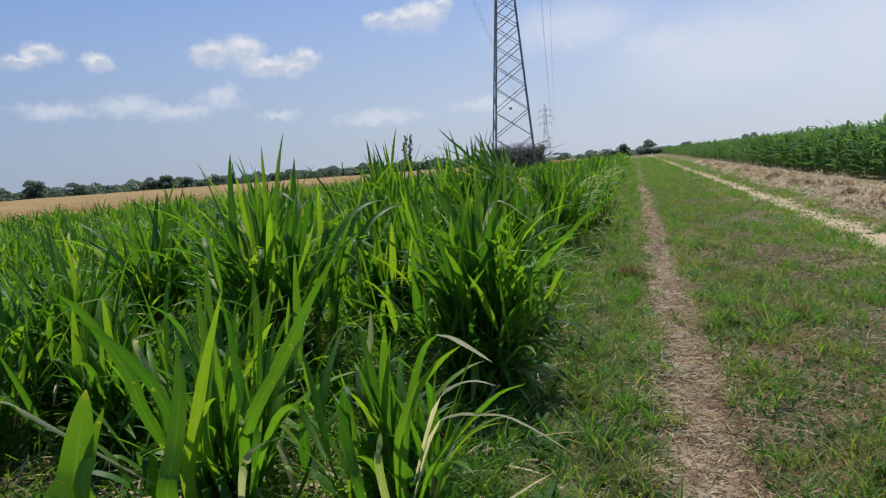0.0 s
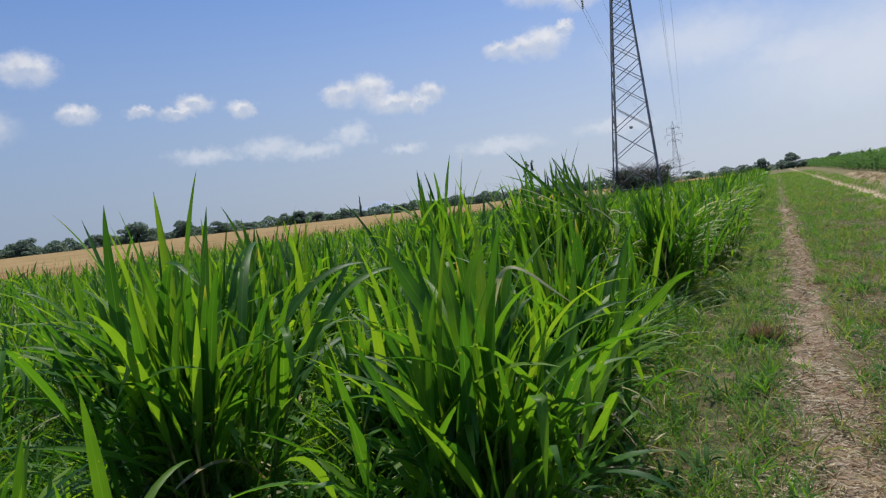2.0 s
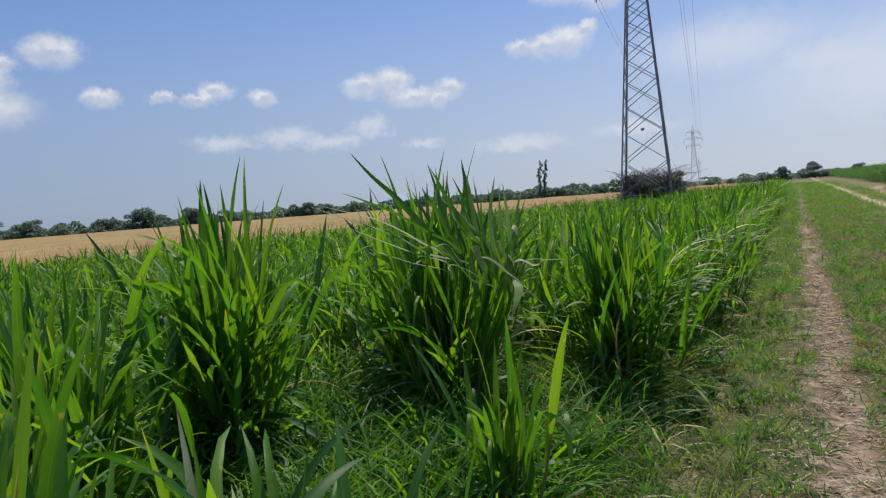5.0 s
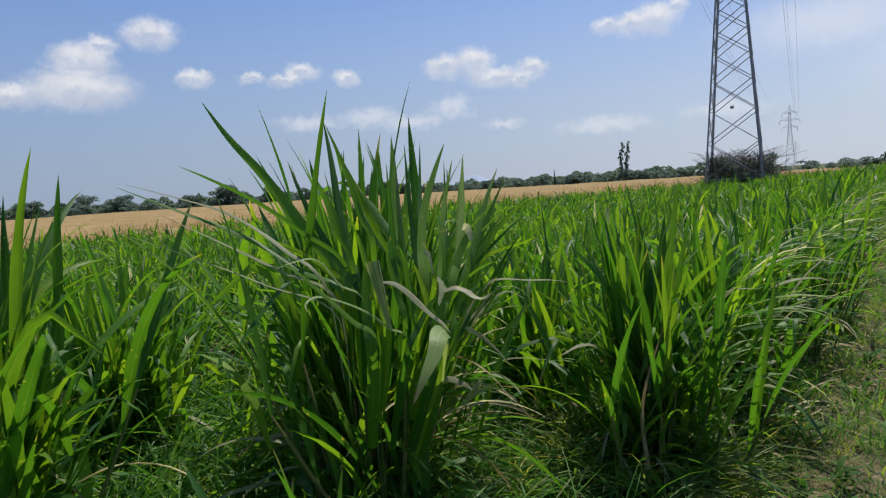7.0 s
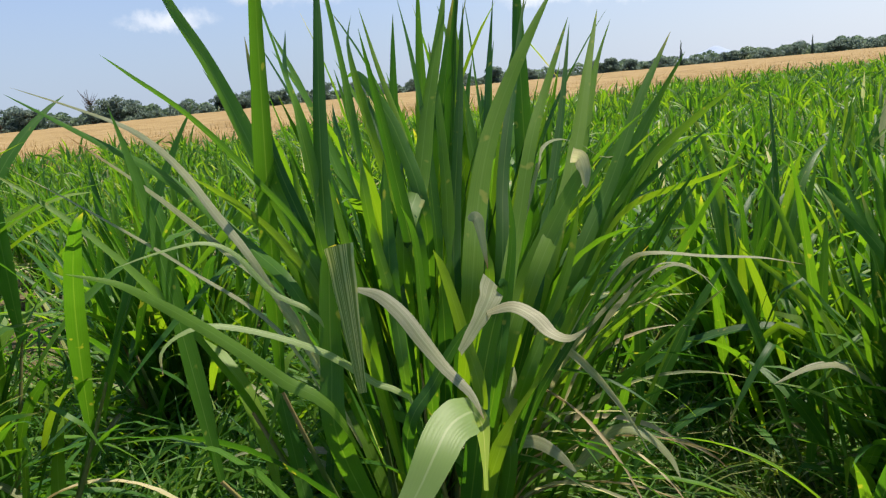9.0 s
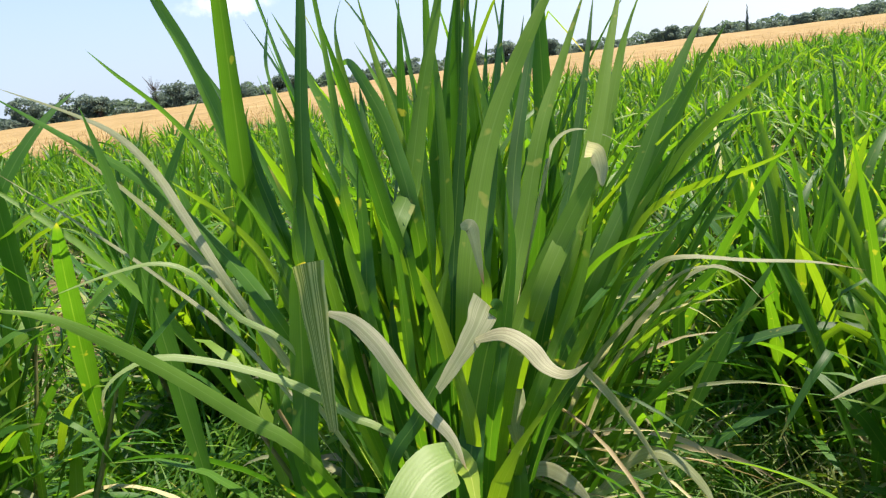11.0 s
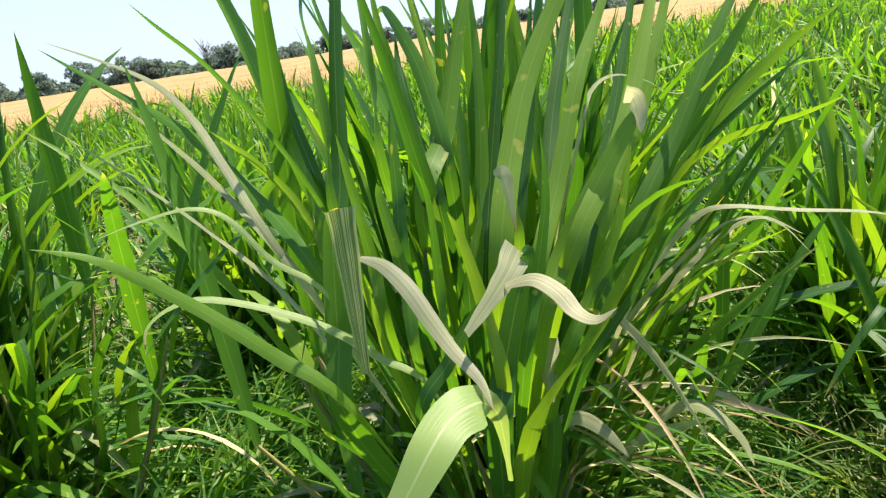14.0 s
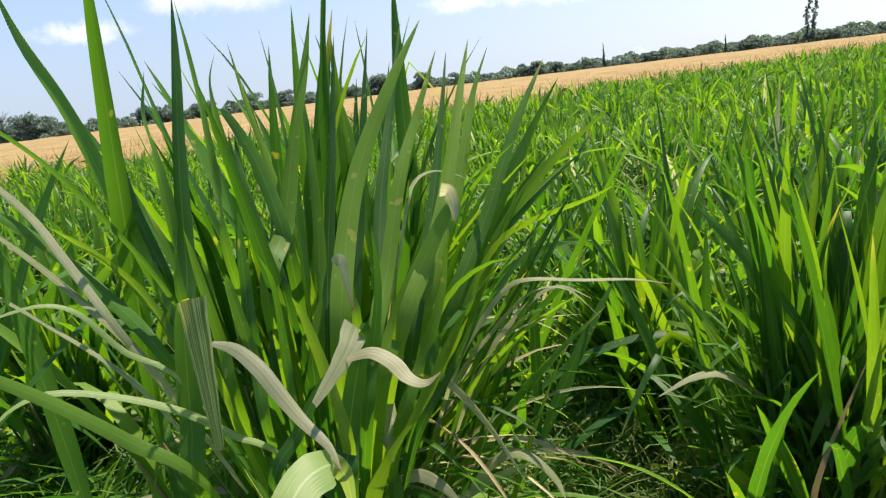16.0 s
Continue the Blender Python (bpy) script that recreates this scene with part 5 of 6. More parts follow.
def verge_place(rng, n):
    y = np.where(rng.random(n) < 0.9, depth_y(rng, n, 2.2, 130) - 1.5, rng.uniform(-8, 0.8, n))
    y = y - rng.exponential(1.3, n) * (y < 1.4)
    x = edge_x(y) + rng.uniform(0.15, 6.4, n) * rng.uniform(0.6, 1, n)
    off = np.abs(x - path_x(y))
    lush = np.where(x < path_x(y), 0.85, 0.06)
    keep = (rng.random(n) < np.clip((off - 0.08) / 0.26, 0.02, 1)) & (rng.random(n) < np.clip(3.0 * patchy(x, y) - 0.62 - 0.12 * np.clip(x - 2.0, 0, 9), lush, 1))
    keep &= np.abs(x - (4.28 - 0.028 * y)) > 0.25
    return x[keep], y[keep]


def tuft_place(rng, n):
    """Grass in tufts."""
    c = n // 18
    x, y = verge_place(rng, c)
    d = 0.025 + 0.002 * y
    x, y = np.repeat(x, 18), np.repeat(y, 18)
    return x + rng.normal(0, 1, len(x)) * np.repeat(d, 18), y + rng.normal(0, 1, len(y)) * np.repeat(d, 18)


def row_place(rng, n):
    y = depth_y(rng, n, 2.4, 28) - 1.8
    x = edge_x(y) + 0.35 - rng.exponential(1.7, n)
    return x, y


def path_place(rng, n):
    y = depth_y(rng, n, 2.3, 42) - 1.6
    x = path_x(y) + rng.normal(0, 0.17, n) * (1 + 0.5 * np.sin(y * 1.7) + 0.4 * np.sin(y * 4.3))
    keep = rng.random(n) < np.clip(2.4 * patchy(x * 1.7 + 3, y * 1.4) - 0.4, 0.2, 1)
    return x[keep], y[keep]


def dry_place(rng, n):
    y = depth_y(rng, n, 2.8, 62) - 2.0
    x = path_x(y) + rng.uniform(0.2, 6.6, n)
    keep = rng.random(n) < np.clip(1.5 - 2.1 * patchy(x, y), 0.05, 1)
    return x[keep], y[keep]


def litter_place(rng, n):
    y = depth_y(rng, n, 2.3, 32) - 1.6
    x = edge_x(y) + rng.uniform(0.0, 3.6, n)
    keep = rng.random(n) < np.clip(1.7 - 2.4 * patchy(x, y), 0.1, 1)
    return x[keep], y[keep]


def dead_place(rng, n):
    """Dead matter lies thickest right of the path and in worn patches."""
    y = depth_y(rng, n, 2.4, 40) - 1.8
    x = path_x(y) + rng.normal(0.75, 0.75, n)
    keep = (x > edge_x(y) + 0.15) & (rng.random(n) < np.clip(1.9 - 2.4 * patchy(x * 1.1 + 4, y * 0.8), 0.08, 1))
    return x[keep], y[keep]


def herb_place(rng, n):
    y = depth_y(rng, n, 2.4, 34) - 1.6
    x = edge_x(y) + rng.uniform(0.15, 4.2, n) ** 1.1
    off = np.abs(x - path_x(y))
    keep = (off > 0.2) & (rng.random(n) < np.clip(2.6 * patchy(x * 1.3 + 9, y * 1.1 + 2) - 0.9, 0.02, 1))
    return x[keep], y[keep]


def shade_place(rng, n):
    return rng.uniform(-2.6, -0.25, n), rng.uniform(5.4, 8.2, n)


def between_place(rng, n):
    """Between the near clumps, off the verge and out of the open gap."""
    x, y = rng.uniform(-4.2, -0.6, n), rng.uniform(2.6, 10.5, n)
    keep = (rng.random(n) < np.clip(1.6 * patchy(x * 2 + 3, y * 2) + 0.3, 0.2, 1)) & ~((x > -1.25) & (y > 8.0) & (y < 9.5))
    return x[keep], y[keep]


def gap_place(rng, n):
    x, y = rng.uniform(-1.3, -0.1, n), rng.uniform(8.1, 9.6, n)
    keep = rng.random(n) < np.clip((y - 8.2 - 0.8 * (x + 1.2)) / 0.5, 0.1, 1)
    return x[keep], y[keep]


g = np.random.default_rng(21)
scatter("gap_grass", 10000, g, gap_place, (0.26, 0.72), (0.005, 0.012), (5, 45), (70, 140), VERGE, "thin arching grass in the gap between the clumps", "grass", 6)
scatter("gap_withered_grass", 2400, g, gap_place, (0.25, 0.7), (0.004, 0.009), (10, 55), (80, 140), PALE, "thin pale withered blades in the gap between the clumps", "dry grass", 6)
scatter("verge_tufts", 140000, g, tuft_place, (0.05, 0.24), (0.004, 0.010), (5, 50), (40, 120), VERGE, "uneven tufts of green and yellowing verge grass", "grass", 3, 0.05)
scatter("verge_grass", 90000, g, verge_place, (0.04, 0.15), (0.004, 0.009), (5, 50), (30, 100), VERGE, "short green and yellowing grass on the field verge", "grass", 2, 0.05)
scatter("undergrowth_grass", 19000, g, row_place, (0.12, 0.38), (0.006, 0.013), (5, 45), (60, 130), LEAF, "low grass and weeds growing between the clumps", "grass", 3, 0.03)
scatter("withered_blades", 5000, g, row_place, (0.20, 0.50), (0.008, 0.018), (40, 75), (85, 125), DRY, "withered pale blades lying between the clumps", "dry grass", 4, 0.03)
scatter("low_foliage", 15000, g, between_place, (0.30, 0.78), (0.009, 0.022), (5, 40), (50, 135), LEAF, "low leafy shoots filling the ground between the clumps", "grass", 5)
scatter("shaded_undergrowth", 11000, g, shade_place, (0.22, 0.72), (0.010, 0.024), (5, 50), (60, 135), LEAF, "low dark grass in the shade of the clumps", "grass", 4)
scatter("path_straw", 44000, g, path_place, (0.015, 0.09), (0.004, 0.011), (82, 94), (86, 96), STRAW, "broken straw scattered on the trodden path", "straw", 2, 0.05, 0.007)
BROWN = blade_material("brown_dead_grass", [(0.0, (0.16, 0.085, 0.045)), (0.5, (0.30, 0.185, 0.10)), (1.0, (0.48, 0.35, 0.22))], (1.1, 1.0, 0.8), 0.15, 0.7, rib_part=0.0, spots=False, gloss=0.1)
scatter("dead_verge_grass", 44000, g, dead_place, (0.03, 0.15), (0.003, 0.008), (45, 94), (80, 100), BROWN, "reddish brown dead grass matted over the verge", "dry grass", 2, 0.05, 0.006)
scatter("verge_herbs", 42000, g, herb_place, (0.02, 0.055), (0.012, 0.026), (20, 80), (60, 110), WEED, "small dark leafy herbs spread through the verge", "herbs", 2, 0.03, 0.015)
scatter("verge_litter", 26000, g, litter_place, (0.03, 0.16), (0.003, 0.010), (80, 94), (84, 98), DRY, "brown dead grass lying on the verge", "dry grass", 2, 0.05, 0.008)
scatter("dry_verge_grass", 36000, g, dry_place, (0.05, 0.16), (0.003, 0.006), (10, 70), (40, 100), STRAW, "dry straw-coloured grass in the verge", "dry grass", 2, 0.05)


def edge_blades():
    """Blades of the first row that lean out over the verge."""
    rng = np.random.default_rng(37)
    for n, mat, name, label in ((560, LEAF, "edge_blades", "long green blades leaning out over the verge"), (320, PALE, "pale_edge_blades", "pale arching blades at the edge of the grass")):
        y = 9.6 * (45 / 9.6) ** rng.random(n)
        x = edge_x(y) + rng.normal(-0.08, 0.10, n)
        P, side = curve_lines(np.stack([x, y, rng.uniform(0.15, 0.75, n)], 1), rng.normal(1.75, 0.55, n), rng.uniform(0.45, 0.8, n), rng.uniform(15, 45, n) * DEG, rng.uniform(80, 125, n) * DEG, rng.uniform(0.9, 1.6, n), rng.normal(0, 0.25, n), 7)
        got = ribbons_on(P, side, rng.uniform(0.012, 0.026, n) * (1 + 0.02 * y), 0, "blade", 1, rng.normal(0, 0.5, (n, 1)) * np.linspace(0.2, 1, 8)[None])
        tagged(new(name, mesh(name, got[0], got[1], mat, got[2])), label, "grass", kind="stuff")


edge_blades()


def clods():
    """Small lumps of earth on the path."""
    rng = np.random.default_rng(33)
    n = 1500
    y = depth_y(rng, n, 1.8, 24)
    x = path_x(y) + rng.normal(0, 0.15, n)
    r = rng.uniform(0.002, 0.007, n) * (1 + 0.03 * y)
    o = np.array([(1, 0, 0), (0, 1, 0), (-1, 0, 0), (0, -1, 0), (0, 0, 0.9), (0, 0, -0.6)], float)
    V = o[None] * rng.uniform(0.6, 1.3, (n, 6, 3)) * r[:, None, None]
    t = rng.uniform(0, 6.28, n)
    V = np.stack([V[..., 0] * np.cos(t)[:, None] - V[..., 1] * np.sin(t)[:, None], V[..., 0] * np.sin(t)[:, None] + V[..., 1] * np.cos(t)[:, None], V[..., 2]], -1)
    V[..., 2] *= 0.6
    V += np.stack([x, y, ground_height(x, y) + r * 0.1], -1)[:, None]
    F = np.array([(0, 1, 4), (1, 2, 4), (2, 3, 4), (3, 0, 4), (1, 0, 5), (2, 1, 5), (3, 2, 5), (0, 3, 5)])
    F = (F[None] + (np.arange(n) * 6)[:, None, None]).reshape(-1, 3)
    tagged(new("earth_clods", mesh("earth_clods", V, F, plain("dry_clod", [(0.3, (0.28, 0.22, 0.16)), (0.7, (0.46, 0.38, 0.29))], 30.0, 0.95))), "small dry lumps of earth on the path", "soil", kind="stuff")


clods()


def cut_straw():
    """The flattened windrow of cut straw along the maize."""
    rng = np.random.default_rng(31)
    ys, us = np.arange(5, 74, 0.25), np.linspace(-1, 1, 15)
    Yg, Ug = np.meshgrid(ys, us, indexing="ij")
    Xg = 5.95 - 0.02 * Yg + Ug * 0.95 + 0.15 * np.sin(Yg * 0.7)
    ends = np.clip((Yg - 5) / 6, 0, 1) * np.clip((74 - Yg) / 14, 0, 1)
    hh = ends * (1 - Ug ** 2) ** 0.8 * (-0.05 + 0.20 * np.clip(np.sin(Yg * 0.9 + Ug) + np.sin(Yg * 2.3 + Ug * 3) + 0.5 * np.sin(Yg * 5.1 - Ug * 4), 0, 2)) + rng.normal(0, 0.02, Yg.shape) * (1 - Ug ** 2)
    top = tagged(new("straw_windrow"), "flattened windrow of cut pale straw beside the maize", "straw", kind="stuff")
    part("straw_bed", mesh("straw_bed", np.stack([Xg, Yg, hh + ground_height(Xg, Yg) - 0.005 - 0.05 * (1 - ends)], -1), ribbon_faces(1, len(ys) - 1, len(us) - 1),
                           plain("straw_bed", [(0.36, (0.12, 0.10, 0.045)), (0.48, (0.32, 0.235, 0.125)), (0.64, (0.54, 0.43, 0.28))], 1.5, 0.9, bump=0.9, dist=0.05)), top)
    n = 22000
    y = 9 * (60 / 9) ** rng.random(n)
    u = rng.uniform(-1.15, 1.15, n)
    x = 5.95 - 0.02 * y + u * 0.95 + 0.15 * np.sin(y * 0.7)
    h = np.clip(1 - u ** 2, 0, 1) ** 0.8 * (-0.05 + 0.20 * np.clip(np.sin(y * 0.9 + u) + np.sin(y * 2.3 + u * 3) + 0.5 * np.sin(y * 5.1 - u * 4), 0, 2))
    P, side = curve_lines(np.stack([x, y, np.maximum(h, 0) + ground_height(x, y) + 0.005], 1), rng.uniform(0, 6.28, n), rng.uniform(0.12, 0.4, n), rng.uniform(45, 85, n) * DEG, rng.uniform(75, 110, n) * DEG, np.ones(n), rng.normal(0, 0.4, n), 2)
    got = ribbons_on(P, side, rng.uniform(0.010, 0.024, n), 0, "blade", 1)
    part("loose_straw", mesh("loose_straw", got[0], got[1], STRAW, got[2]), top)


cut_straw()


def weeds():
    rng = np.random.default_rng(41)
    leaves = []
    for _ in range(6):
        P, side = curve_lines(np.zeros((1, 3)), np.zeros(1), np.array([0.13]), rng.uniform(15, 50, 1) * DEG, rng.uniform(60, 110, 1) * DEG, np.ones(1), rng.normal(0, 0.3, 1), 4)
        got = ribbons_on(P, side, np.array([0.027]), 0.25, "ovate", 2)
        leaves.append(mesh("leaf", got[0], got[1], WEED, got[2]))
    for i in range(60):
        y = 2.4 * (18 / 2.4) ** rng.random() - 1.4
        x = (edge_x(y) + rng.uniform(0.3, 0.8)) if i % 3 else (path_x(y) + rng.uniform(0.35, 1.7))
        top = thing("verge_weed", (x, y, float(ground_height(np.array(x), np.array(y))) - 0.005), "small dark green broad-leaved weed in the verge", "weed", "verge weeds")
        for _ in range(int(rng.integers(9, 17))):
            q = rng.uniform(0.6, 1.25) if i % 3 else rng.uniform(0.5, 1.2)
            part("leaf", leaves[rng.integers(6)], top, pose(rng.normal(0, 0.03), rng.normal(0, 0.03), rng.uniform(0, 0.09), 0, 0, rng.uniform(0, 360)) @ Matrix.Diagonal((q, q, q, 1)))
    brown = blade_material("brown_blade", [(0.0, (0.14, 0.085, 0.05)), (0.6, (0.24, 0.155, 0.09)), (1.0, (0.36, 0.26, 0.15))], (1.1, 1.0, 0.8), 0.2, 0.7, rib_part=0.0, spots=False, gloss=0.1)
    for x, y, n, size in ((0.70, 7.54, 420, 1.0), (1.68, 8.1, 260, 0.7), (2.15, 5.6, 240, 0.7)):
        root = np.stack([rng.normal(0, 0.06, n), rng.normal(0, 0.06, n), 0 * rng.random(n)], 1) * size
        P, side = curve_lines(root, rng.uniform(0, 6.28, n), rng.uniform(0.10, 0.26, n) * size, rng.uniform(5, 60, n) * DEG, rng.uniform(20, 110, n) * DEG, np.ones(n), rng.normal(0, 0.6, n), 3)
        got = ribbons_on(P, side, rng.uniform(0.004, 0.008, n), 0, "blade", 1)
        ob = new("dry_weed", mesh("dry_weed", got[0], got[1], brown, got[2]))
        ob.matrix_basis = pose(x, y, float(ground_height(np.array(x), np.array(y))) - 0.005)
        tagged(ob, "withered brown weed tuft beside the path" if size == 1.0 else "low withered brown weed tuft in the verge grass", "weed", "withered weeds")


weeds()

# ---- ripe wheat field ----


def wheat():
    rng = np.random.default_rng(51)
    ys = np.concatenate([np.arange(-60, 70, 2.0), np.arange(70, 128, 6.0)])
    us = np.concatenate([np.linspace(0, 6, 13), np.linspace(9, 120, 26)])
    Yg, Ug = np.meshgrid(ys, us, indexing="ij")
    Xg = wheat_x(Yg) - Ug
    h = 0.80 + 0.05 * np.sin(Xg * 0.7 + Yg * 0.3) + 0.04 * np.sin(Yg * 1.1) + rng.normal(0, 0.02, Yg.shape)
    h[:, 0] = 0.0
    top = tagged(new("wheat_field"), "field of ripe golden wheat behind the green grass", "wheat field", kind="stuff")
    part("canopy", mesh("canopy", np.stack([Xg, Yg, h], -1), ribbon_faces(1, len(ys) - 1, len(us) - 1),
                        plain("wheat_canopy", [(0.3, (0.20, 0.13, 0.052)), (0.5, (0.30, 0.208, 0.09)), (0.7, (0.38, 0.275, 0.13))], 0.5, 0.9, bump=1.0, dist=0.12)), top)
    n = 20000
    y = rng.uniform(-25, 90, n)
    u = rng.exponential(5.0, n)
    x = wheat_x(y) - u
    L = rng.uniform(0.78, 1.02, n)
    P, side = curve_lines(np.stack([x, y, 0 * x], 1), rng.uniform(0, 6.28, n), L, rng.uniform(0, 8, n) * DEG, rng.uniform(8, 60, n) * DEG, np.full(n, 3.0), rng.normal(0, 0.3, n), 3)
    got = ribbons_on(P, side, rng.uniform(0.02, 0.04, n), 0, "stalk", 1)
    part("stalks", mesh("stalks", got[0], got[1], WHEAT, got[2]), top)


wheat()

# ---- maize field ----


def maize():
    rng = np.random.default_rng(61)
    base = []
    for r in range(6):
        y = -3.0
        while y < 240:
            y += rng.uniform(0.26, 0.38) * (1 if y < 50 else (2.0 if y < 110 else 4.0))
            base.append((7.75 - 0.026 * (y - 22) + r * 0.72 + rng.normal(0, 0.08), y, rng.uniform(1.48, 1.88) + 0.08 * math.sin(y * 0.9 + r)))
    base = np.array(base)
    n = 13
    B = np.repeat(base, n, 0)
    k = np.tile(np.arange(n), len(base))
    m = len(B)
    z = B[:, 2] * (0.10 + 0.72 * k / (n - 1))
    az = np.repeat(rng.uniform(0, 6.28, len(base)), n) + k * np.pi + rng.normal(0, 0.4, m)
    upper = k > n - 4
    P, side = curve_lines(np.stack([B[:, 0], B[:, 1], z], 1), az, rng.uniform(0.5, 0.85, m), np.where(upper, rng.uniform(10, 36, m), rng.uniform(25, 50, m)) * DEG,
                          np.where(upper, rng.uniform(60, 115, m), rng.uniform(90, 140, m)) * DEG, np.full(m, 1.3), rng.normal(0, 0.3, m), 4)
    leaf = ribbons_on(P, side, rng.uniform(0.08, 0.13, m), 0, "blade", 1, rng.normal(0, 0.6, (m, 1)) * np.linspace(0.2, 1, 5)[None])
    P, side = curve_lines(np.stack([base[:, 0], base[:, 1], 0 * base[:, 0]], 1), rng.uniform(0, 6.28, len(base)), base[:, 2] * 0.95, np.zeros(len(base)), np.full(len(base), 0.08), np.ones(len(base)), np.zeros(len(base)), 2)
    stalk = ribbons_on(P, side, np.full(len(base), 0.03), 0, "stalk", 1)
    V, F, U = joined([leaf, stalk])
    tagged(new("maize_field", mesh("maize_field", V, F, MAIZE, U)), "tall green maize crop along the track", "maize field", kind="stuff")
    # plants further in close the view through the rows
    ys = np.arange(-3, 241, 1.8)
    us = np.linspace(0, 40, 24)
    Yg, Ug = np.meshgrid(ys, us, indexing="ij")
    Xg = 12.0 - 0.026 * (Yg - 22) + Ug
    h = 1.40 + rng.normal(0, 0.12, Yg.shape)
    h[:, 0] = 0
    tagged(new("maize_field_interior", mesh("maize_field_interior", np.stack([Xg, Yg, h], -1), ribbon_faces(1, len(ys) - 1, len(us) - 1), MAIZE, np.stack([Ug / 40, Yg / 500], -1))),
           "inner rows of the maize crop", "maize field", kind="stuff")


maize()

# ---- trees ----


def leaf_cloud(rng, lobes, n, size):
    """Small leaf sprays on and in the lobes (centre, radii): quads."""
    w = np.array([r[0] * r[1] + r[0] * r[2] for _, r in lobes])
    pick = rng.choice(len(lobes), n, p=w / w.sum())
    C = np.array([c for c, _ in lobes])[pick]
    R = np.array([r for _, r in lobes])[pick]
    d = rng.normal(0, 1, (n, 3))
    d /= np.linalg.norm(d, axis=1, keepdims=True)
    d[:, 2] = np.where(d[:, 2] < -0.4, -d[:, 2] * 0.6, d[:, 2])
    c = C + d * R * rng.uniform(0.62, 1.08, (n, 1))
    a = rng.normal(0, 1, (n, 3))
    a /= np.linalg.norm(a, axis=1, keepdims=True)
    b = np.cross(a, rng.normal(0, 1, (n, 3)))
    b /= np.linalg.norm(b, axis=1, keepdims=True)
    s = rng.uniform(0.6, 1.3, (n, 1)) * size
    V = np.stack([c - a * s, c + b * s * 0.55, c + a * s, c - b * s * 0.6], 1)
    F = np.arange(n * 4).reshape(n, 4)
    U = np.tile(np.array([[0, 0], [1, 0], [1, 1], [0, 1]], float), (n, 1, 1))
    return V.reshape(-1, 3), F, U.reshape(-1, 2)


def tree_meshes(seed, shape, mat):
    """Trunk with limbs, and crown, for a tree one metre high."""
    rng = np.random.default_rng(seed)
    wood, lobes = [], []
    if shape == "spire":
        wood.append(tube([(0, 0, -0.02), (0, 0, 0.3), (0, 0, 0.9)], (0.02, 0.016, 0.004)))
        lobes = [((rng.normal(0, 0.012), rng.normal(0, 0.012), z), (0.085 * (1.05 - z), 0.085 * (1.05 - z), 0.09)) for z in np.linspace(0.12, 0.95, 12)]
        n, size = 900, 0.022
    elif shape == "poplar":
        for sx in (-0.085, 0.095):
            lean = rng.uniform(0.06, 0.10)
            pts = [(sx * 0.4, 0, -0.02), (sx * 0.7, 0, 0.3), (sx, 0, 0.6), (sx + lean, 0, 0.98)]
            wood.append(tube(pts, (0.016, 0.013, 0.009, 0.003)))
            for z in np.linspace(0.30, 0.97, 22):
                cx = np.interp(z, [0.3, 0.6, 0.98], [sx * 0.7, sx, sx + lean])
                lobes.append(((cx + rng.normal(0, 0.025), rng.normal(0, 0.02), z), (rng.uniform(0.03, 0.07) * (1.25 - 0.6 * z), 0.05, 0.05)))
        for _ in range(8):
            lobes.append(((rng.normal(0, 0.11), rng.normal(0, 0.1), rng.uniform(0.10, 0.30)), (0.12, 0.12, 0.09)))
        n, size = 2400, 0.024
    elif shape == "bare":
        wood.append(tube([(0, 0, -0.02), (0.01, 0, 0.3), (0, 0.01, 0.7)], (0.03, 0.024, 0.008)))
        for i in range(46):
            b, z = rng.uniform(0, 6.28), rng.uniform(0.25, 0.7)
            q = np.array([np.sin(b), np.cos(b), 0]) * rng.uniform(0.12, 0.34)
            wood.append(tube([(0, 0, z), tuple(q * 0.5 + (0, 0, z + 0.12)), tuple(q + (0, 0, min(1, z + rng.uniform(0.2, 0.34))))], (0.008, 0.005, 0.002), 4))
        lobes = [((rng.normal(0, 0.15), rng.normal(0, 0.15), rng.uniform(0.25, 0.5)), (0.14, 0.14, 0.1)) for _ in range(6)]
        n, size = 420, 0.03
    else:
        wide = {"round": 0.52, "broad": 0.74, "shrub": 0.85}[shape]
        low = 0.02
        wood.append(tube([(0, 0, -0.02), (rng.normal(0, 0.02), 0, low * 0.6), (rng.normal(0, 0.03), rng.normal(0, 0.03), 0.6)], (0.045, 0.035, 0.012)))
        for i in range(7):
            b = i * 0.9 + rng.normal(0, 0.3)
            e = np.array([np.sin(b) * wide * 0.6, np.cos(b) * wide * 0.6, rng.uniform(0.45, 0.8)])
            wood.append(tube([(0, 0, low * rng.uniform(0.5, 1)), tuple(e * (0.45, 0.45, 0.7)), tuple(e)], (0.018, 0.012, 0.004), 5))
        for i in range(24):
            b, r = rng.uniform(0, 6.28), wide * np.sqrt(rng.random()) * 0.75
            z = rng.uniform(low + 0.06, 0.86 - 0.30 * (r / wide) ** 2)
            q = rng.uniform(0.11, 0.21)
            lobes.append(((r * np.sin(b), r * np.cos(b), z), (q * 1.15, q * 1.15, q * 0.85)))
        n, size = (900, 0.07) if shape == "shrub" else (3000, 0.040)
    v, f, u = joined(wood)
    cv, cf, cu = leaf_cloud(rng, lobes, n, size)
    return mesh("trunk", v, f, BARK, u), mesh("crown", cv, cf, mat, cu, smooth=False)


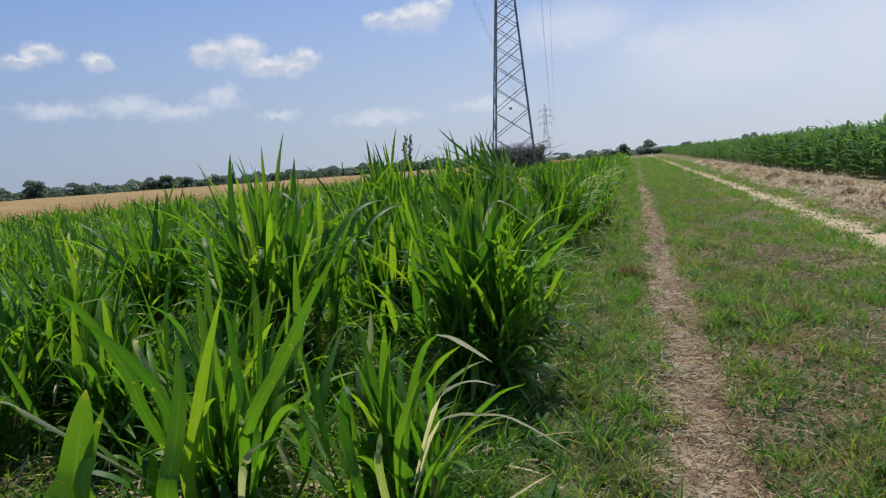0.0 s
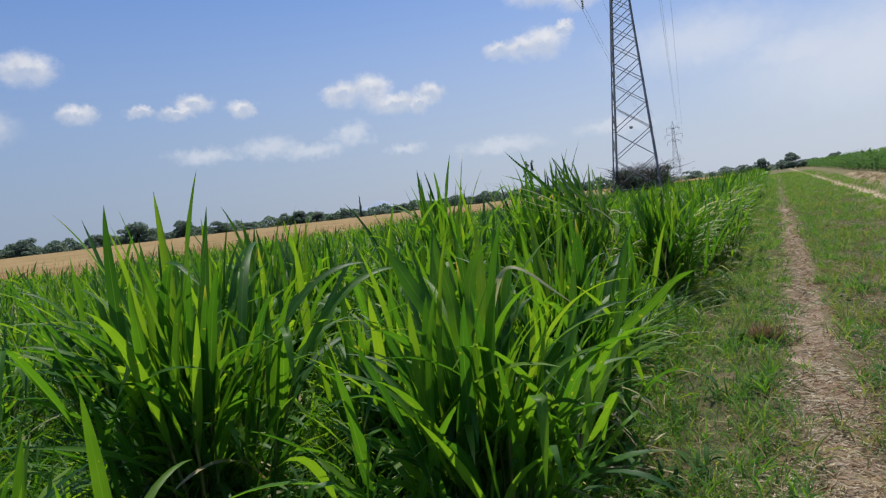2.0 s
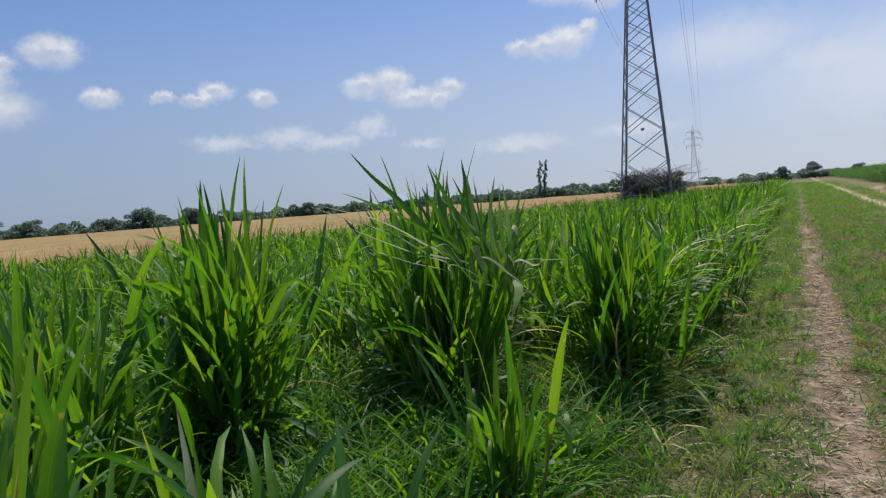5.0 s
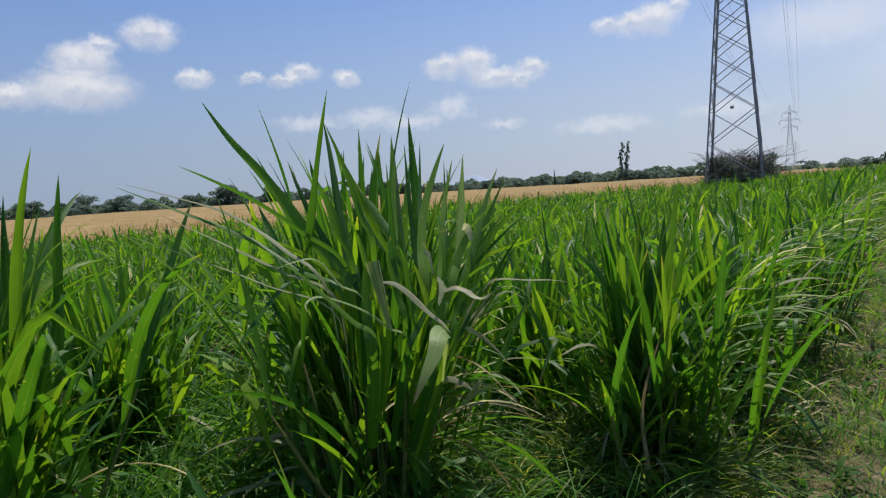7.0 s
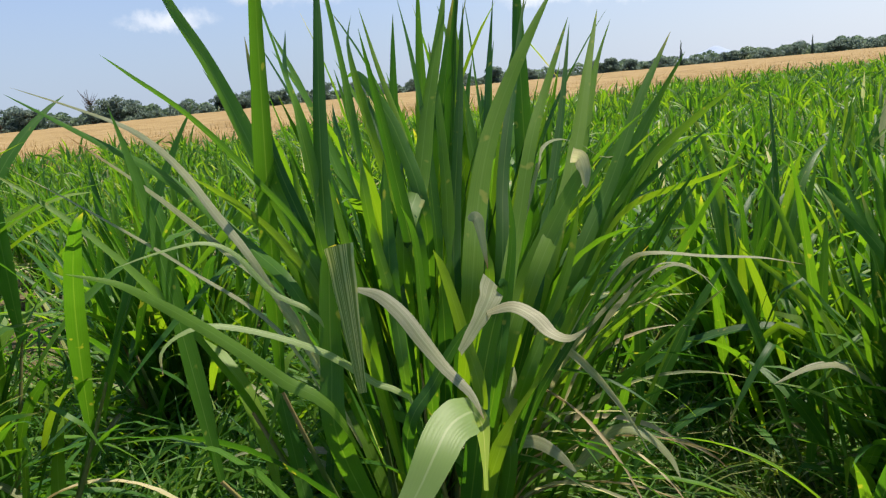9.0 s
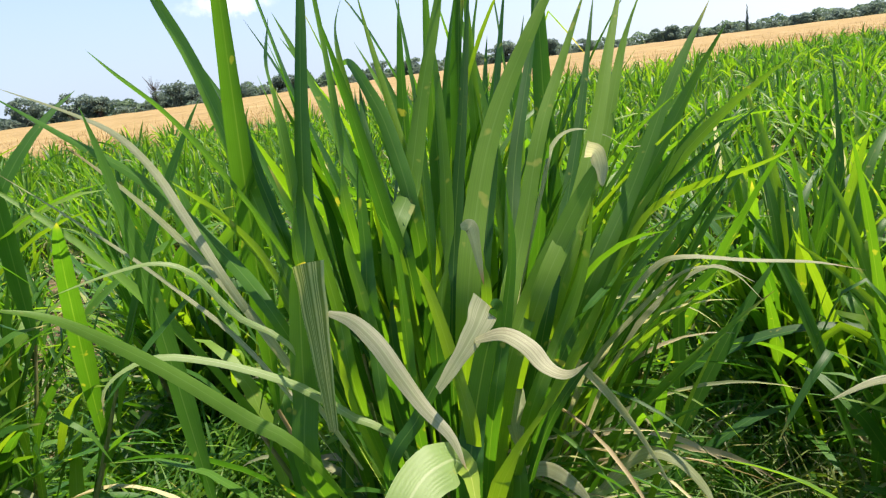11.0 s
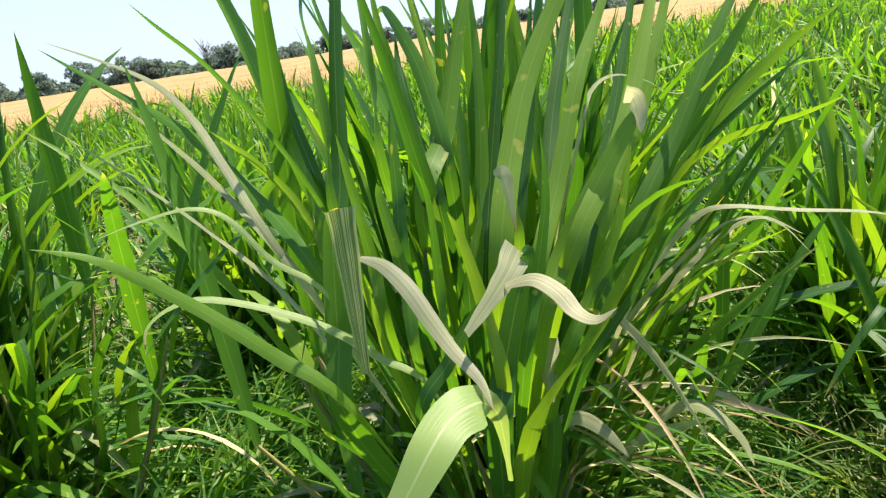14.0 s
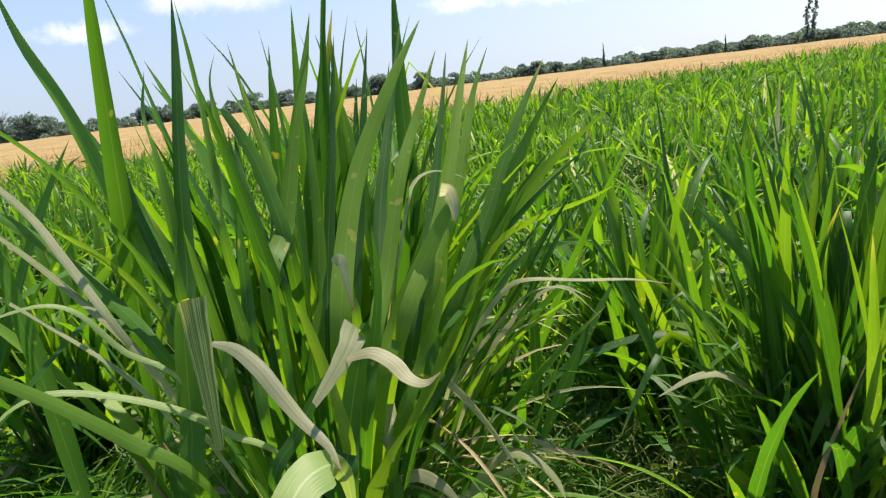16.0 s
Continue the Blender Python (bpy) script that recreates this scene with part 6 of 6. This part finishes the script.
TREES = {s: [tree_meshes(400 + 17 * i + j, s, HAZED_CROWN) for j in range(k)] for i, (s, k) in enumerate((("round", 3), ("broad", 3), ("shrub", 3), ("spire", 1), ("poplar", 1), ("bare", 1)))}
TREE_LABEL = {"round": "dark green round-crowned tree in the far treeline", "broad": "broad spreading dark green tree beyond the wheat", "shrub": "low dark shrub in the far hedge line",
              "spire": "slim pointed dark tree in the far treeline", "poplar": "pair of thin wispy leaning trees above a bush", "bare": "half-bare greyish tree with fine branches"}
tree_rng = np.random.default_rng(71)


def belt_distance(az):
    return float(np.interp(az, [-110, -80, -52, -33, -19, -5, 15], [140, 143, 180, 214, 178, 215, 215]))


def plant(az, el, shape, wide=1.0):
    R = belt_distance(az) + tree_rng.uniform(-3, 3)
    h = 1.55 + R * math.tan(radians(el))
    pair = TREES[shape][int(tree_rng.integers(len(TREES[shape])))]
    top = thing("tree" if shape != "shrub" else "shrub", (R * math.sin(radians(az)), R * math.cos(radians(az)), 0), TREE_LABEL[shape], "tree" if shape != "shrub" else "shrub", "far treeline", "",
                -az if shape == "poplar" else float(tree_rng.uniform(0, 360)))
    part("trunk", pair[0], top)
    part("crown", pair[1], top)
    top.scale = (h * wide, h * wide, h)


for az, el, shape, wide in (
    (-99.0, 1.3, "round", 1), (-95.5, 1.0, "broad", 1), (-93.0, 1.3, "round", 1), (-90.2, 1.4, "round", 1.1), (-87.1, 1.7, "round", 1), (-84.4, 1.5, "broad", 1), (-82.6, 1.3, "round", 1.1), (-78.7, 1.9, "bare", 0.9), (-77.2, 1.45, "round", 1.1),
    (-76.2, 1.2, "round", 1), (-72.5, 0.7, "broad", 1), (-69.8, 1.15, "round", 1), (-68.3, 1.1, "broad", 0.9), (-65.4, 0.95, "round", 1.1), (-62.2, 1.1, "round", 1.1), (-59.8, 1.1, "broad", 1), (-55.0, 0.75, "broad", 1),
    (-52.4, 1.4, "round", 1.15), (-49.1, 1.15, "round", 0.8), (-46.1, 0.75, "broad", 1), (-40.5, 0.85, "broad", 1.1), (-39.4, 0.7, "round", 1), (-37.9, 0.6, "round", 1), (-35.4, 0.5, "broad", 1), (-34.3, 1.2, "spire", 1.0),
    (-31.0, 0.45, "broad", 1), (-28.4, 0.4, "broad", 1), (-25.6, 0.7, "spire", 1.2), (-24.2, 0.4, "round", 1.2), (-20.2, 2.25, "poplar", 0.8), (-18.6, 0.4, "broad", 1), (-15.8, 0.45, "broad", 1),
    (-5.2, 0.25, "broad", 1), (-2.7, 0.62, "round", 0.8), (-0.6, 0.75, "round", 0.75), (-1.4, 0.35, "broad", 1), (2.1, 0.4, "round", 1), (6.8, 0.6, "broad", 1),
):
    plant(az + (1.2 if az < -40 else 0.4), el * 1.12 + 0.1, shape, wide)
az = -104.0
while az < -13.5:
    plant(az, float(tree_rng.uniform(0.1, 0.6)), "shrub", 1.2)
    az += float(tree_rng.uniform(0.9, 1.7))
az = -12.0
while az < 3.0:
    plant(az, float(tree_rng.uniform(0.08, 0.42)), "shrub", 1.7)
    az += float(tree_rng.uniform(0.5, 1.1)) if az > -6 else 1.6


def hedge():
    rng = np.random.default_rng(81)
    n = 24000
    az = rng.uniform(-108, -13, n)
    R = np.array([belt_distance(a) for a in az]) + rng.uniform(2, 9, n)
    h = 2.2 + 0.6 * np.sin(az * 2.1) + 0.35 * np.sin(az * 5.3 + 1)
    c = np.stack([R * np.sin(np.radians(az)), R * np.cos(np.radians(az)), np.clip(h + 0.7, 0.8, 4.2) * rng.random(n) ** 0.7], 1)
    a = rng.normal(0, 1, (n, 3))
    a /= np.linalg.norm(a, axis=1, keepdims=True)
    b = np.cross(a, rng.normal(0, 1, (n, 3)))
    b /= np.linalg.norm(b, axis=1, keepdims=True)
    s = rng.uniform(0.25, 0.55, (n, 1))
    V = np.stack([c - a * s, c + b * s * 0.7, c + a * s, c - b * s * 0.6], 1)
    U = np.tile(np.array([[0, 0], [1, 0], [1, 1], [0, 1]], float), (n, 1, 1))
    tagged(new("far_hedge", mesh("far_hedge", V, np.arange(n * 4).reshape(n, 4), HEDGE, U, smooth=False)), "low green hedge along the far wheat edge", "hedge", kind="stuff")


hedge()

# ---- pylons and cables ----
BEAM = mesh("beam", [(-.5, -.5, 0), (.5, -.5, 0), (.5, -.3, 0), (-.3, -.3, 0), (-.3, .5, 0), (-.5, .5, 0), (-.5, -.5, 1), (.5, -.5, 1), (.5, -.3, 1), (-.3, -.3, 1), (-.3, .5, 1), (-.5, .5, 1)],
            [(0, 1, 7, 6), (1, 2, 8, 7), (2, 3, 9, 8), (3, 4, 10, 9), (4, 5, 11, 10), (5, 0, 6, 11), (0, 3, 2, 1), (0, 5, 4, 3), (6, 7, 8, 9), (6, 9, 10, 11)], STEEL, smooth=False)


def beam(name, parent, a, b, size):
    a, b = Vector(a), Vector(b)
    q = (b - a).to_track_quat("Z", "Y").to_matrix().to_4x4()
    return part(name, BEAM, parent, Matrix.Translation(a) @ q @ Matrix.Diagonal((size, size, (b - a).length, 1)))


def insulator_mesh():
    P, R = [], []
    for i in range(11):
        z = -0.12 - i * 0.105
        for dz, r in ((0.03, 0.02), (0.015, 0.02), (0.0, 0.085), (-0.02, 0.09), (-0.03, 0.03)):
            P.append((0.0, 0.0, z + dz))
            R.append(r)
    P = [(0, 0, 0)] + P + [(0, 0, -1.36)]
    R = [0.012] + R + [0.012]
    t = np.arange(9) * 2 * np.pi / 8
    V = np.array([[(r * np.cos(a), r * np.sin(a), p[2]) for a in t] for p, r in zip(P, R)])
    return mesh("insulator", V, ribbon_faces(1, len(P) - 1, 8), PORCELAIN, ribbon_uvs(1, len(P) - 1, 8))


INSULATOR = insulator_mesh()
ARMS = ((14.1, 2.36), (16.5, 3.05), (18.9, 2.3))   # height and half length of the cross-arms
PYLON_TOP = 21.4


def half_width(z):
    return np.interp(z, [0, 14.1, 19.2, PYLON_TOP], [1.52, 0.50, 0.40, 0.04])


def pylon(at, turn):
    top = thing("lattice_pylon", at, "grey steel lattice power pylon with cross-arms", "pylon", "power line pylons", "", turn)
    corners = [(-1, -1), (1, -1), (1, 1), (-1, 1)]
    def at_corner(i, z):
        w = half_width(z)
        return (corners[i % 4][0] * w, corners[i % 4][1] * w, z)
    for i in range(4):
        for a, b in ((-0.1, 14.1), (14.1, 19.2), (19.2, PYLON_TOP)):
            beam("leg", top, at_corner(i, a), at_corner(i, b), 0.10 if a < 14 else 0.08)
    zs, z = [0.9], 0.9
    while z < 19.0:
        z += max(0.72, half_width(z) * 1.36)
        zs.append(min(z, 19.2))
    for a, b in zip(zs, zs[1:]):
        for i in range(4):
            beam("brace", top, at_corner(i, a), at_corner(i + 1, b), 0.045)
            beam("brace", top, at_corner(i + 1, a), at_corner(i, b), 0.045)
    for i in range(4):
        beam("brace", top, at_corner(i, 0.9), at_corner(i + 1, 0.9), 0.06)
    for z, reach in ARMS:
        for sx in (-1, 1):
            w0, w1 = half_width(z), half_width(z + 0.95)
            tip = (sx * reach, 0, z + 0.02)
            for sy in (-1, 1):
                beam("arm_chord", top, (sx * w0, sy * w0, z), tip, 0.06)
                beam("arm_chord", top, (sx * w1, sy * w1, z + 0.95), tip, 0.055)
                for f in (0.3, 0.6):
                    lo = tuple(np.array((sx * w0, sy * w0, z)) * (1 - f) + np.array(tip) * f)
                    hi = tuple(np.array((sx * w1, sy * w1, z + 0.95)) * (1 - f) + np.array(tip) * f)
                    beam("brace", top, lo, hi, 0.04)
            part("insulator", INSULATOR, top, Matrix.Translation((sx * reach, 0, z)), "dark hanging insulator string")
        for i in range(4):
            beam("brace", top, at_corner(i, z), at_corner(i + 1, z), 0.06)
    plate = mesh("plate", [(-.10, 0, -.08), (.10, 0, -.08), (.10, 0, .08), (-.10, 0, .08), (-.10, .02, -.08), (.10, .02, -.08), (.10, .02, .08), (-.10, .02, .08)],
                 [(0, 1, 2, 3), (7, 6, 5, 4), (0, 4, 5, 1), (1, 5, 6, 2), (2, 6, 7, 3), (3, 7, 4, 0)], STEEL, smooth=False)
    part("plate", plate, top, Matrix.Translation((0, -half_width(4.4) - 0.05, 4.75)))
    return top


LINE = [(-9.28, 51.4), (-43.0, 291.3)]
PYLON_SIZE = 1.1
TURN = math.degrees(math.atan2(LINE[0][0] - LINE[1][0], LINE[1][1] - LINE[0][1]))
first = pylon((*LINE[0], 0), TURN)
first.scale = (PYLON_SIZE,) * 3
copy_thing(first, pose(*LINE[1], 0, 0, 0, TURN))
copy_thing(first, pose(-102.0, 704.0, 0, 0, 0, TURN))


def cables():
    d = np.array([LINE[1][0] - LINE[0][0], LINE[1][1] - LINE[0][1]])
    across = np.array([d[1], -d[0]]) / np.linalg.norm(d)
    for z, reach in ARMS:
        for sx in (-1, 1):
            for start, end in ((np.array(LINE[0]), np.array(LINE[1])), (np.array(LINE[0]), np.array(LINE[0]) - d)):
                cu = bpy.data.curves.new("power_cable", "CURVE")
                cu.dimensions, cu.bevel_depth, cu.bevel_resolution = "3D", 0.010, 1
                sp = cu.splines.new("POLY")
                sp.points.add(32)
                for i in range(33):
                    t = i / 32
                    p = start * (1 - t) + end * t + across * sx * reach * PYLON_SIZE
                    sp.points[i].co = (p[0], p[1], (z - 1.36) * PYLON_SIZE - 4 * 3.4 * t * (1 - t), 1)
                cu.materials.append(CABLE)
                tagged(new("power_cable", cu), "thin grey overhead power cable", "cable", "overhead power cables")


cables()


def brush_heap():
    rng = np.random.default_rng(91)
    top = thing("brush_heap", (LINE[0][0] + 0.1, LINE[0][1], 0), "dark tangled bush grown round the pylon foot", "bush", turn=TURN)
    wood = []
    for i in range(820):
        p = np.array([rng.uniform(-1.75, 2.0), rng.uniform(-1.6, 1.6), rng.uniform(0, 2.3)])
        lean = rng.normal(0, 0.7, 2)
        q = p + np.array([lean[0], lean[1], rng.uniform(0.1, 1.0)])
        q[2] = min(q[2], 2.75 + rng.normal(0, 0.12))
        wood.append(tube([tuple(p), tuple((p + q) / 2 + rng.normal(0, 0.12, 3)), tuple(q)], (0.017, 0.012, 0.005), 4))
    for i in range(60):
        p = np.array([rng.uniform(-1.7, 2.0), rng.uniform(-1.5, 1.5), 0.0])
        wood.append(tube([tuple(p), tuple(p + rng.normal(0, 0.1, 3) + (0, 0, 1.0)), tuple(p + rng.normal(0, 0.2, 3) + (0, 0, 2.3))], (0.03, 0.022, 0.01), 5))
    v, f, u = joined(wood)
    part("twig_tangle", mesh("twig_tangle", v, f, TWIG, u), top)["kind"] = "stuff"
    lobes = [((rng.uniform(-1.6, 1.9), rng.uniform(-1.4, 1.4), rng.uniform(0.2, 2.1)), (0.42, 0.42, 0.34)) for _ in range(70)]
    lobes += [((2.0, -0.5, 2.1), (0.28, 0.3, 0.3)), ((1.8, -0.3, 1.5), (0.35, 0.5, 0.5))]
    v, f, u = leaf_cloud(rng, lobes, 13000, 0.075)
    # same haze-lightened leaf colour as the far trees
    part("foliage", mesh("foliage", v, f, HAZED_CROWN, u, smooth=False), top)


brush_heap()
